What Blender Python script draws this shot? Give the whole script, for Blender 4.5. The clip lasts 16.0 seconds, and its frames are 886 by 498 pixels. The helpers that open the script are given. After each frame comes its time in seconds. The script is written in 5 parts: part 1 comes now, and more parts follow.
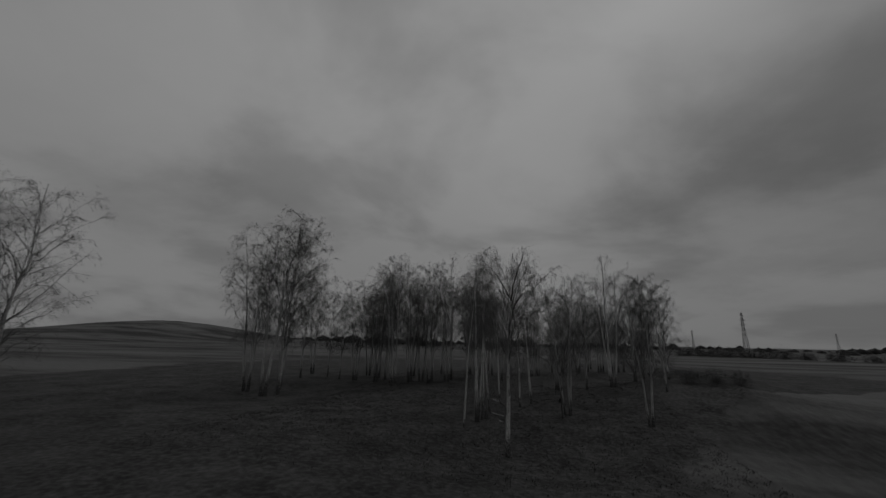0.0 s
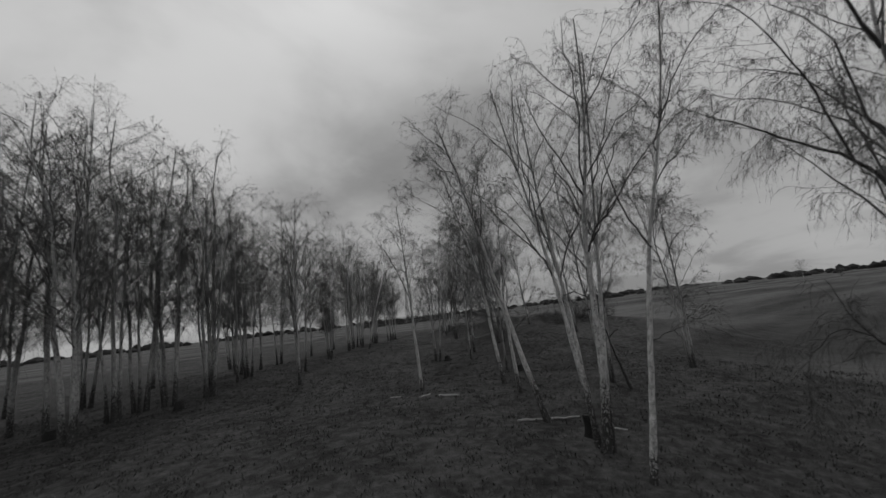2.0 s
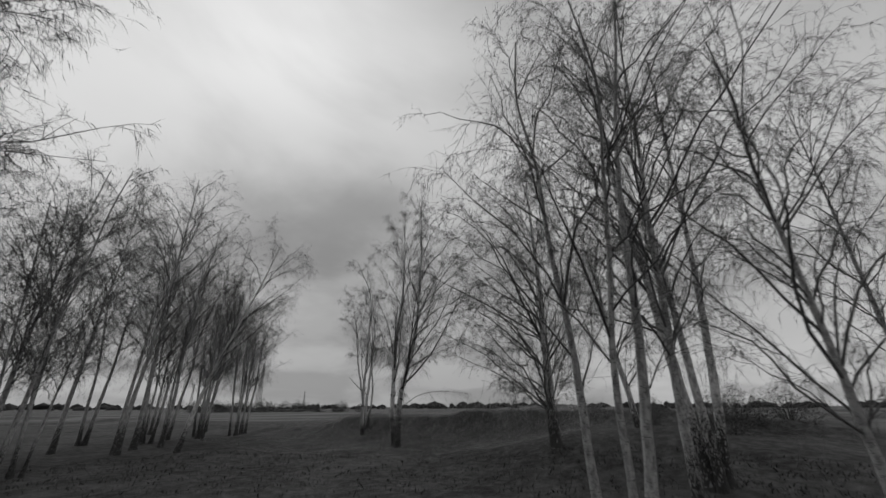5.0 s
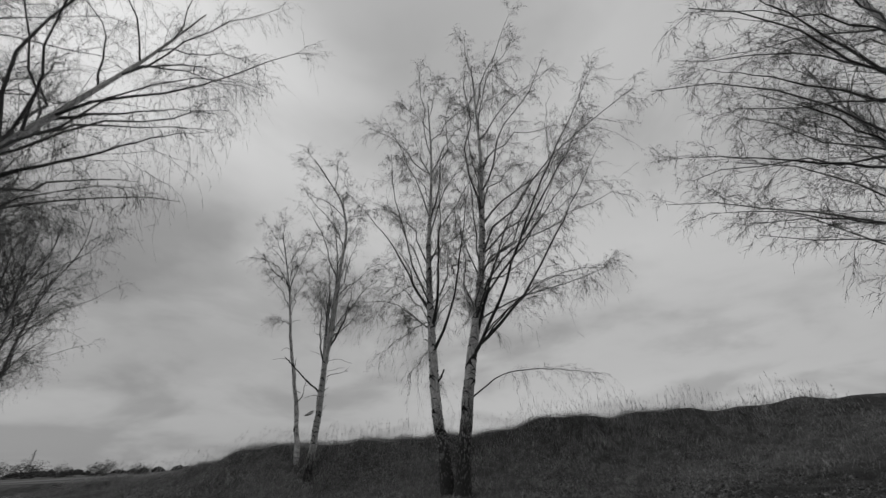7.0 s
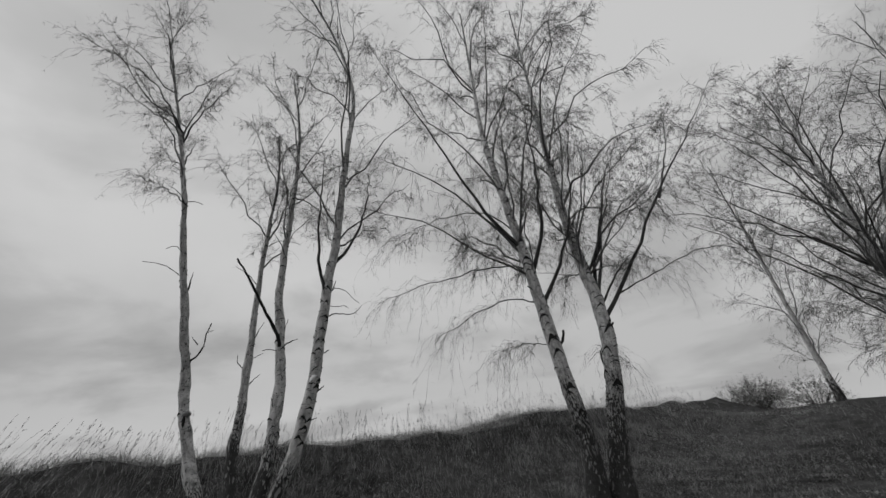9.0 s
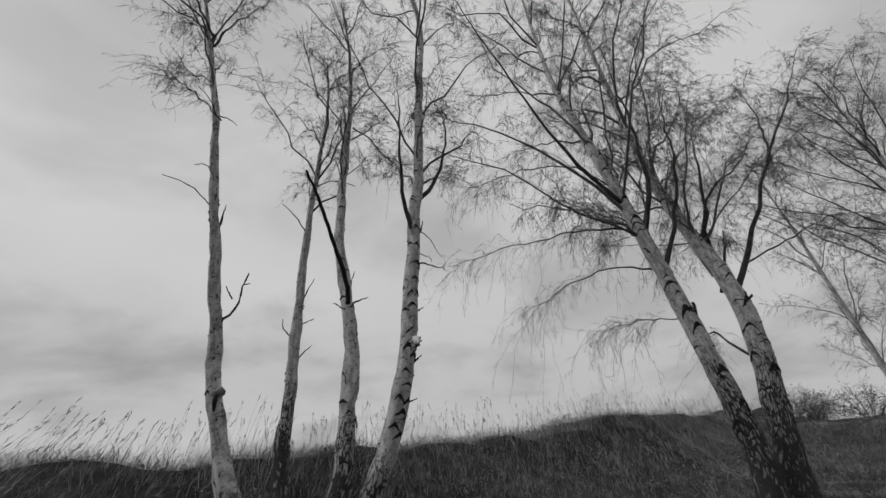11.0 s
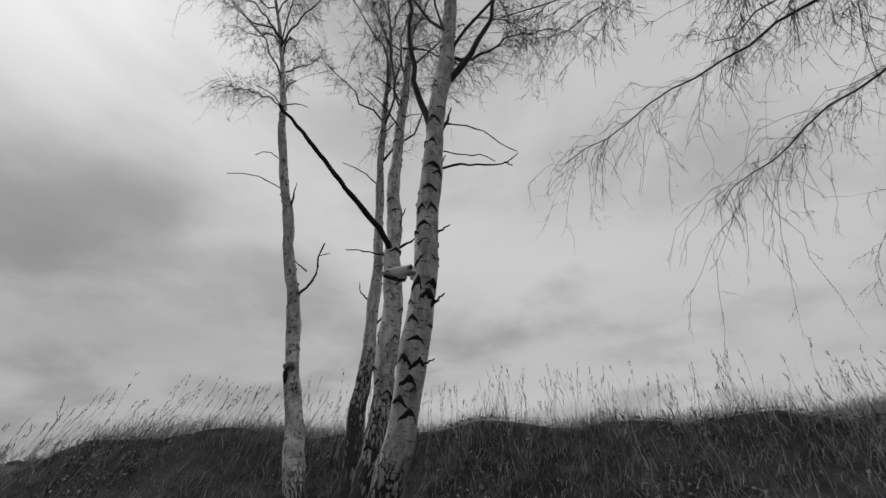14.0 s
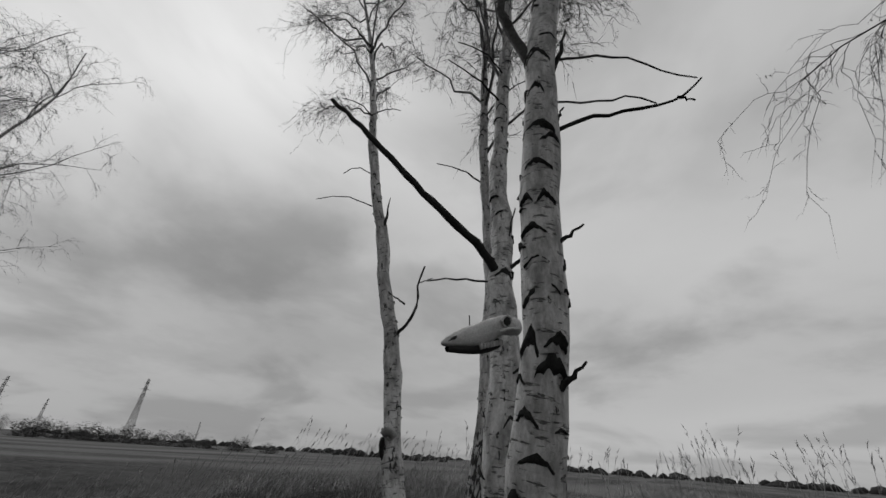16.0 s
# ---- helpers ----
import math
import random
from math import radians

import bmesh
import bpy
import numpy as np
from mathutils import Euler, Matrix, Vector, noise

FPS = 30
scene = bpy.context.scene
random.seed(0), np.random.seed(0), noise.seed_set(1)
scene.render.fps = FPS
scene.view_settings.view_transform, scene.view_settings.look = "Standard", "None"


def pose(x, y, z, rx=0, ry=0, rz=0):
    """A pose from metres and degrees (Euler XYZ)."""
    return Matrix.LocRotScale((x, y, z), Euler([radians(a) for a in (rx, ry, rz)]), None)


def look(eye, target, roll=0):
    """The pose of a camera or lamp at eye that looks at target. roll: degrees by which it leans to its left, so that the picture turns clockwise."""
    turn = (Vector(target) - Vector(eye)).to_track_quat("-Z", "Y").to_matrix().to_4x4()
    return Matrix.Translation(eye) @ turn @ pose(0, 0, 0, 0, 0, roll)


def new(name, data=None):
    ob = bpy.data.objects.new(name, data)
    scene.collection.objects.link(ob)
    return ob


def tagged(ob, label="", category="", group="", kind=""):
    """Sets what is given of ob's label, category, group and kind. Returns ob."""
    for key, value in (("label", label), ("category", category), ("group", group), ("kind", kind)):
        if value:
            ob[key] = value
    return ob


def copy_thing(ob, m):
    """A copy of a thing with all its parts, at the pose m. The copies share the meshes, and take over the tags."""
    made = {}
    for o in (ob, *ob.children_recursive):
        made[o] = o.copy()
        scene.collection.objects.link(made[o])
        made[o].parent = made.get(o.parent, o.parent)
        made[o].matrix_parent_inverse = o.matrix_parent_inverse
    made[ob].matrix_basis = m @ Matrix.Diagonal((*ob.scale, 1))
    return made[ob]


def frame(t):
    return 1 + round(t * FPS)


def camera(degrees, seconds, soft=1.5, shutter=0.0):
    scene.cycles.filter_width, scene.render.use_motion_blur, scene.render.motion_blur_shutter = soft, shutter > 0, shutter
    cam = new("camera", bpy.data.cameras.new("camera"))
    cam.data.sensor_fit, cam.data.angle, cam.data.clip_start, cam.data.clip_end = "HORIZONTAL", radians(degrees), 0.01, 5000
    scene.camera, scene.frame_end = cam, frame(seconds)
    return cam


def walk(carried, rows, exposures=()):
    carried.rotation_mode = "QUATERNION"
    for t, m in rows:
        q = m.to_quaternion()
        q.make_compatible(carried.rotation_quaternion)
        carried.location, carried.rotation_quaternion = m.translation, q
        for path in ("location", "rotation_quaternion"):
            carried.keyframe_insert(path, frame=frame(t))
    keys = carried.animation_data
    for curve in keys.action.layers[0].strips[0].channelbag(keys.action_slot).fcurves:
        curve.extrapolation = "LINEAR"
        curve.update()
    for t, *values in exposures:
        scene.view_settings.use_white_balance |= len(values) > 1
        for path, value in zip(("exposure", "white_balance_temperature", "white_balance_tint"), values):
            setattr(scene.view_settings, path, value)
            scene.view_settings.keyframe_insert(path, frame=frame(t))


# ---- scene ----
cam = camera(98.0, 16.0, shutter=0.12)
PATH = [
    (0, (7.628, -3.179, 4.793), (7.173, -1.289, 5.260), 1.1),
    (0.5, (2.834, 1.848, 4.927), (2.764, 3.807, 5.322), -0.9),
    (1, (-1.437, 7.602, 4.594), (-1.043, 9.539, 4.899), -3.5),
    (1.5, (-4.058, 13.827, 4.008), (-3.248, 15.634, 4.290), -5.3),
    (2, (-4.986, 19.022, 3.135), (-3.853, 20.636, 3.465), -6.5),
    (2.5, (-4.409, 24.402, 2.156), (-3.071, 25.826, 2.583), -7.4),
    (3, (-3.071, 28.813, 1.766), (-1.625, 30.109, 2.247), -7.1),
    (5.5, (6.827, 43.734, 2.337), (8.326, 44.756, 3.181), 1.1),
    (6, (8.684, 47.355, 2.580), (10.222, 48.239, 3.505), 1.8),
    (6.5, (10.251, 50.999, 1.292), (11.877, 51.654, 2.254), 0.6),
    (7, (11.634, 54.426, 0.836), (13.360, 54.753, 1.792), -2.4),
    (7.5, (12.926, 57.472, 0.985), (14.698, 57.371, 1.906), -4.6),
    (8, (14.176, 60.095, 0.904), (15.886, 59.535, 1.777), -6.5),
    (10.5, (19.663, 62.817, 1.223), (20.903, 61.605, 2.219), -6.8),
    (11, (19.651, 62.681, 1.012), (20.980, 61.578, 2.020), -6.2),
    (11.5, (19.155, 62.369, 0.557), (20.659, 61.509, 1.557), -4.1),
    (12, (19.114, 61.972, 0.680), (20.729, 61.302, 1.651), -3.9),
    (12.5, (19.109, 61.357, 0.445), (20.789, 60.955, 1.453), -2.8),
    (13, (19.312, 60.611, 0.259), (21.021, 60.512, 1.294), -0.2),
    (13.5, (19.813, 60.210, 0.547), (21.561, 60.294, 1.515), 1.1),
    (14, (20.524, 60.227, 1.134), (22.279, 60.349, 2.086), -0.8),
    (14.5, (21.036, 60.268, 1.538), (22.773, 60.493, 2.503), -1.2),
    (15, (21.271, 60.326, 1.639), (22.972, 60.673, 2.631), -1.2),
    (15.5, (21.380, 60.304, 1.727), (23.023, 60.847, 2.731), 1.2),
    (16, (21.550, 60.239, 1.786), (23.105, 61.049, 2.747), 4.2),
]
EXPOSURES = [(0.0, -1.25), (0.5, -1.0), (1.0, -0.6), (1.5, -0.35), (2.0, -0.15), (2.5, -0.07), (3.0, 0.13), (5.5, 0.1), (7.0, 0.1), (8.0, 0.2), (10.5, 0.22), (12.0, 0.32), (13.0, 0.28), (14.5, 0.2), (16.0, 0.1)]
walk(cam, [(t, look(eye, target, roll)) for t, eye, target, roll in PATH], EXPOSURES)

# ---------------------------------------------------------------- light
SUN_AZ, SUN_EL = radians(-28.0), radians(47.0)      # azimuth to the left of +y, height
SUN_DIR = Vector((-math.sin(SUN_AZ) * math.cos(SUN_EL), math.cos(SUN_AZ) * math.cos(SUN_EL), math.sin(SUN_EL)))
SKY_LEVEL, CLOUD_DARK, CLOUD_LIGHT = 1.0, 0.34, 0.475
CLOUDS = [(-52, 16, 10, 4, -0.2), (16, 17, 9, 3.5, -0.22), (31, 21, 9, 4, -0.22), (40, 27, 8, 4, -0.15), (27, 9, 14, 2.5, -0.12), (-40, 38, 36, 16, 0.26),
          (30, 27, 11, 6, -0.14), (47, 31, 9, 4, -0.12), (45, 13, 14, 5, -0.16), (66, 22, 8, 4, -0.1), (91, 13, 7, 2.5, -0.16), (115, 11.5, 6, 2, -0.16), (110, 37, 11, 5, -0.12), (71, 54, 14, 8, -0.16),
          (20, 45, 18, 10, 0.08), (74, 19, 6, 3, 0.08), (102, 26, 14, 7, 0.06), (84, 20, 10, 4, -0.06)]


def nodes_of(tree):
    tree.nodes.clear()

    def add(kind, **values):
        n = tree.nodes.new(kind)
        for key, v in values.items():
            if key == "operation":
                n.operation = v
            elif key == "interpolation_type":
                n.interpolation_type = v
            elif key == "attribute_name":
                n.attribute_name = v
            elif key == "data_type":
                n.data_type = v
            elif key == "feature":
                n.feature = v
            elif key == "sky_type":
                n.sky_type = v
            elif key == "sun_disc":
                n.sun_disc = v
            elif key == "sun_elevation":
                n.sun_elevation = v
            elif key == "sun_rotation":
                n.sun_rotation = v
            else:
                n.inputs[key].default_value = v
        return n

    def link(a, b):
        tree.links.new(a, b)
    return add, link


def make_world():
    w = bpy.data.worlds.new("sky")
    w.use_nodes = True
    scene.world = w
    add, link = nodes_of(w.node_tree)
    co = add("ShaderNodeTexCoord")
    sep = add("ShaderNodeSeparateXYZ")
    link(co.outputs["Generated"], sep.inputs[0])
    up = add("ShaderNodeMath", operation="MAXIMUM")
    up.inputs[1].default_value = 0.0
    link(sep.outputs["Z"], up.inputs[0])
    lift = add("ShaderNodeMath", operation="ADD")
    lift.inputs[1].default_value = 0.22
    link(up.outputs[0], lift.inputs[0])
    flat = []
    for axis in "XY":
        d = add("ShaderNodeMath", operation="DIVIDE")
        link(sep.outputs[axis], d.inputs[0])
        link(lift.outputs[0], d.inputs[1])
        flat.append(d)
    plane = add("ShaderNodeCombineXYZ")
    link(flat[0].outputs[0], plane.inputs[0])
    link(flat[1].outputs[0], plane.inputs[1])
    big = add("ShaderNodeTexNoise", Scale=1.15, Detail=6.0, Roughness=0.5, Distortion=0.35)
    link(plane.outputs[0], big.inputs["Vector"])
    wide = add("ShaderNodeTexNoise", Scale=0.45, Detail=2.0, Roughness=0.5)
    link(plane.outputs[0], wide.inputs["Vector"])
    ramp = add("ShaderNodeMapRange", interpolation_type="SMOOTHSTEP")
    for key, v in (("From Min", 0.36), ("From Max", 0.56), ("To Min", CLOUD_DARK), ("To Max", CLOUD_LIGHT)):
        ramp.inputs[key].default_value = v
    link(big.outputs["Fac"], ramp.inputs["Value"])
    ramp2 = add("ShaderNodeMapRange")
    for key, v in (("From Min", 0.3), ("From Max", 0.7), ("To Min", 0.9), ("To Max", 1.1)):
        ramp2.inputs[key].default_value = v
    link(wide.outputs["Fac"], ramp2.inputs["Value"])
    mul = add("ShaderNodeMath", operation="MULTIPLY")
    link(ramp.outputs[0], mul.inputs[0])
    link(ramp2.outputs[0], mul.inputs[1])
    # brighter cloud round the hidden sun
    dot = add("ShaderNodeVectorMath", operation="DOT_PRODUCT")
    link(co.outputs["Generated"], dot.inputs[0])
    dot.inputs[1].default_value = SUN_DIR
    glow = add("ShaderNodeMapRange", interpolation_type="SMOOTHSTEP")
    for key, v in (("From Min", 0.45), ("From Max", 1.0), ("To Min", 0.92), ("To Max", 1.22)):
        glow.inputs[key].default_value = v
    link(dot.outputs["Value"], glow.inputs["Value"])
    mul2 = add("ShaderNodeMath", operation="MULTIPLY")
    link(mul.outputs[0], mul2.inputs[0])
    link(glow.outputs[0], mul2.inputs[1])
    # thin spots of grey open sky
    sky = add("ShaderNodeTexSky", sky_type="NISHITA", sun_disc=False, sun_elevation=SUN_EL, sun_rotation=-SUN_AZ)
    bw = add("ShaderNodeRGBToBW")
    link(sky.outputs[0], bw.inputs[0])
    soft = add("ShaderNodeMath", operation="MULTIPLY")
    soft.inputs[1].default_value = 0.012
    link(bw.outputs[0], soft.inputs[0])
    total = add("ShaderNodeMath", operation="ADD")
    link(mul2.outputs[0], total.inputs[0])
    link(soft.outputs[0], total.inputs[1])
    low = add("ShaderNodeMapRange", interpolation_type="SMOOTHSTEP")
    for key, v in (("From Min", 0.0), ("From Max", 0.5), ("To Min", 0.84), ("To Max", 1.0)):
        low.inputs[key].default_value = v
    link(sep.outputs["Z"], low.inputs["Value"])
    mul3 = add("ShaderNodeMath", operation="MULTIPLY")
    link(total.outputs[0], mul3.inputs[0])
    link(low.outputs[0], mul3.inputs[1])
    bank = add("ShaderNodeVectorMath", operation="DOT_PRODUCT")       # darker cloud low in the north-east
    link(co.outputs["Generated"], bank.inputs[0])
    bank.inputs[1].default_value = Vector((0.62, 0.76, 0.12)).normalized()
    shade = add("ShaderNodeMapRange", interpolation_type="SMOOTHSTEP")
    for key, v in (("From Min", 0.72), ("From Max", 1.0), ("To Min", 1.0), ("To Max", 0.74)):
        shade.inputs[key].default_value = v
    link(bank.outputs["Value"], shade.inputs["Value"])
    total = add("ShaderNodeMath", operation="MULTIPLY")
    link(mul3.outputs[0], total.inputs[0])
    link(shade.outputs[0], total.inputs[1])
    # single soft clouds and brighter breaks: azimuth from +y towards +x, height, half widths in degrees, change
    stir = add("ShaderNodeTexNoise", Scale=2.6, Detail=5.0, Roughness=0.6)
    link(plane.outputs[0], stir.inputs["Vector"])
    stirred = add("ShaderNodeSeparateColor")
    link(stir.outputs["Color"], stirred.inputs[0])

    def two(op, a, b):
        n = add("ShaderNodeMath", operation=op)
        for i, v in enumerate((a, b)):
            if isinstance(v, (int, float)):
                n.inputs[i].default_value = v
            else:
                link(v, n.inputs[i])
        return n.outputs[0]

    az = two("ADD", two("ARCTAN2", sep.outputs["X"], sep.outputs["Y"]), two("MULTIPLY", two("SUBTRACT", stirred.outputs[0], 0.5), 0.5))
    el = two("ADD", two("ARCSINE", sep.outputs["Z"], 0.0), two("MULTIPLY", two("SUBTRACT", stirred.outputs[1], 0.5), 0.22))
    change = 1.0
    for a, e, wa, we, v in CLOUDS:
        da = two("DIVIDE", two("SUBTRACT", az, radians(a)), radians(wa))
        de = two("DIVIDE", two("SUBTRACT", el, radians(e)), radians(we))
        far = two("ADD", two("MULTIPLY", da, da), two("MULTIPLY", de, de))
        change = two("ADD", change, two("MULTIPLY", two("POWER", 0.368, far), v))
    bg = add("ShaderNodeBackground", Strength=SKY_LEVEL)
    link(two("MULTIPLY", total.outputs[0], change), bg.inputs["Color"])
    out = add("ShaderNodeOutputWorld")
    link(bg.outputs[0], out.inputs["Surface"])


make_world()
sun = new("sun", bpy.data.lights.new("sun", "SUN"))
sun.data.energy, sun.data.angle, sun.data.color = 0.7, radians(25), (1.0, 1.0, 1.0)
sun.matrix_world = look(SUN_DIR * 50, (0, 0, 0))


# ---------------------------------------------------------------- materials
def material(name, low, high, scale, roughness=0.9, fine=None, bump=0.0, bump_scale=None, island=0.0, coord="Object", stretch=(1, 1, 1)):
    """A grey surface between two values, mottled at two scales, with relief."""
    m = bpy.data.materials.new(name)
    m.use_nodes = True
    add, link = nodes_of(m.node_tree)
    co = add("ShaderNodeTexCoord")
    mp = add("ShaderNodeMapping")
    mp.inputs["Scale"].default_value = stretch
    link(co.outputs[coord], mp.inputs["Vector"])
    a = add("ShaderNodeTexNoise", Scale=scale, Detail=4.0, Roughness=0.6)
    b = add("ShaderNodeTexNoise", Scale=fine or scale * 9, Detail=6.0, Roughness=0.65)
    for n in (a, b):
        link(mp.outputs[0], n.inputs["Vector"])
    mix = add("ShaderNodeMath", operation="ADD")
    link(a.outputs["Fac"], mix.inputs[0])
    link(b.outputs["Fac"], mix.inputs[1])
    rng = add("ShaderNodeMapRange")
    for key, v in (("From Min", 0.72), ("From Max", 1.28), ("To Min", low), ("To Max", high)):
        rng.inputs[key].default_value = v
    link(mix.outputs[0], rng.inputs["Value"])
    value = rng.outputs[0]
    if island:
        geo = add("ShaderNodeNewGeometry")
        vary = add("ShaderNodeMapRange")
        for key, v in (("To Min", 1.0 - island), ("To Max", 1.0 + island)):
            vary.inputs[key].default_value = v
        link(geo.outputs["Random Per Island"], vary.inputs["Value"])
        mul = add("ShaderNodeMath", operation="MULTIPLY")
        link(value, mul.inputs[0])
        link(vary.outputs[0], mul.inputs[1])
        value = mul.outputs[0]
    bsdf = add("ShaderNodeBsdfPrincipled", Roughness=roughness)
    bsdf.inputs["Specular IOR Level"].default_value = 0.25
    link(value, bsdf.inputs["Base Color"])
    if bump:
        bp = add("ShaderNodeBump", Strength=bump, Distance=0.02)
        c = add("ShaderNodeTexNoise", Scale=bump_scale or scale * 12, Detail=5.0, Roughness=0.7)
        link(mp.outputs[0], c.inputs["Vector"])
        link(c.outputs["Fac"], bp.inputs["Height"])
        link(bp.outputs[0], bsdf.inputs["Normal"])
    out = add("ShaderNodeOutputMaterial")
    link(bsdf.outputs[0], out.inputs["Surface"])
    return m


def birch_bark(name, pale=0.5, marks=0.5):
    """White papery bark with dark scars and fine cross lines; old, split bark where the mesh says so."""
    m = bpy.data.materials.new(name)
    m.use_nodes = True
    add, link = nodes_of(m.node_tree)
    co = add("ShaderNodeAttribute", attribute_name="bark_co")
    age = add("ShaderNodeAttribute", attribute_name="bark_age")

    def noise_of(scale, stretch, detail=4.0, rough=0.6, kind="ShaderNodeTexNoise"):
        mp = add("ShaderNodeMapping")
        mp.inputs["Scale"].default_value = stretch
        link(co.outputs["Vector"], mp.inputs["Vector"])
        n = add(kind, Scale=scale)
        if kind == "ShaderNodeTexNoise":
            n.inputs["Detail"].default_value, n.inputs["Roughness"].default_value = detail, rough
        link(mp.outputs[0], n.inputs["Vector"])
        return n

    def span(socket, a, b, c, d):
        r = add("ShaderNodeMapRange", interpolation_type="SMOOTHSTEP")
        for key, v in (("From Min", a), ("From Max", b), ("To Min", c), ("To Max", d)):
            r.inputs[key].default_value = v
        link(socket, r.inputs["Value"])
        return r.outputs[0]

    def math_of(op, a, b):
        n = add("ShaderNodeMath", operation=op)
        for i, v in enumerate((a, b)):
            if isinstance(v, (int, float)):
                n.inputs[i].default_value = v
            else:
                link(v, n.inputs[i])
        return n.outputs[0]

    patch = noise_of(5.0, (2.0, 2.0, 1.4), 6.0, 0.65)            # broad grey stains
    base = span(patch.outputs["Fac"], 0.32, 0.66, pale * 0.42, pale)
    young = add("ShaderNodeAttribute", attribute_name="bark_young")   # thin upper stems are dark and smooth
    base = math_of("MULTIPLY", base, span(young.outputs["Fac"], 0.0, 1.0, 1.0, 0.3))
    lines = noise_of(9.0, (1.0, 1.0, 7.0), 3.0, 0.6)            # lenticels across the stem
    dark_lines = span(lines.outputs["Fac"], 0.57, 0.66, 0.0, 0.75)
    scars = noise_of(8.0, (2.0, 2.0, 1.3), 5.0, 0.62)           # dark scars
    dark_scars = span(scars.outputs["Fac"], 0.70 - 0.10 * marks, 0.74 - 0.10 * marks, 0.0, 1.0)
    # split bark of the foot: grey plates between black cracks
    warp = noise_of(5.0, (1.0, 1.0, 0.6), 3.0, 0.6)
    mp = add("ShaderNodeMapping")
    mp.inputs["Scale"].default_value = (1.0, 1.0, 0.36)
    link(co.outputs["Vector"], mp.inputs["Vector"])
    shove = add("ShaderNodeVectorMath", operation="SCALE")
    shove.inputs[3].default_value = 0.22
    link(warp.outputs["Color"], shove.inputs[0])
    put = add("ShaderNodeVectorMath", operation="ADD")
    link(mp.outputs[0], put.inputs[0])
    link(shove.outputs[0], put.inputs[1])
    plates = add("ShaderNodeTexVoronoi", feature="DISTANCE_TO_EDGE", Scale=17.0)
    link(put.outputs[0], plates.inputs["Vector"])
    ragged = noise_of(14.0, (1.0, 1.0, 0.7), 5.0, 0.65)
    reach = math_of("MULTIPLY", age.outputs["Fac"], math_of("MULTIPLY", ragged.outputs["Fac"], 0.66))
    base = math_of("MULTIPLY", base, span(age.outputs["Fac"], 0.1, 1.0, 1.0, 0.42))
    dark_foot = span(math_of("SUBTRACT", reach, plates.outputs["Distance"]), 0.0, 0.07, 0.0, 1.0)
    dark = math_of("MAXIMUM", math_of("MAXIMUM", dark_lines, dark_scars), dark_foot)
    grain = noise_of(60.0, (1.0, 1.0, 1.0), 4.0, 0.7)
    black = span(grain.outputs["Fac"], 0.3, 0.7, 0.02, 0.075)
    mix = add("ShaderNodeMix", data_type="FLOAT")
    link(dark, mix.inputs[0])
    link(math_of("MULTIPLY", base, span(grain.outputs["Fac"], 0.25, 0.75, 0.86, 1.1)), mix.inputs[2])
    link(black, mix.inputs[3])
    bsdf = add("ShaderNodeBsdfPrincipled", Roughness=0.75)
    bsdf.inputs["Specular IOR Level"].default_value = 0.3
    link(mix.outputs[0], bsdf.inputs["Base Color"])
    relief = math_of("ADD", math_of("MULTIPLY", dark, -1.0), math_of("MULTIPLY", grain.outputs["Fac"], 0.35))
    bp = add("ShaderNodeBump", Strength=0.8, Distance=0.012)
    link(relief, bp.inputs["Height"])
    link(bp.outputs[0], bsdf.inputs["Normal"])
    out = add("ShaderNodeOutputMaterial")
    link(bsdf.outputs[0], out.inputs["Surface"])
    return m


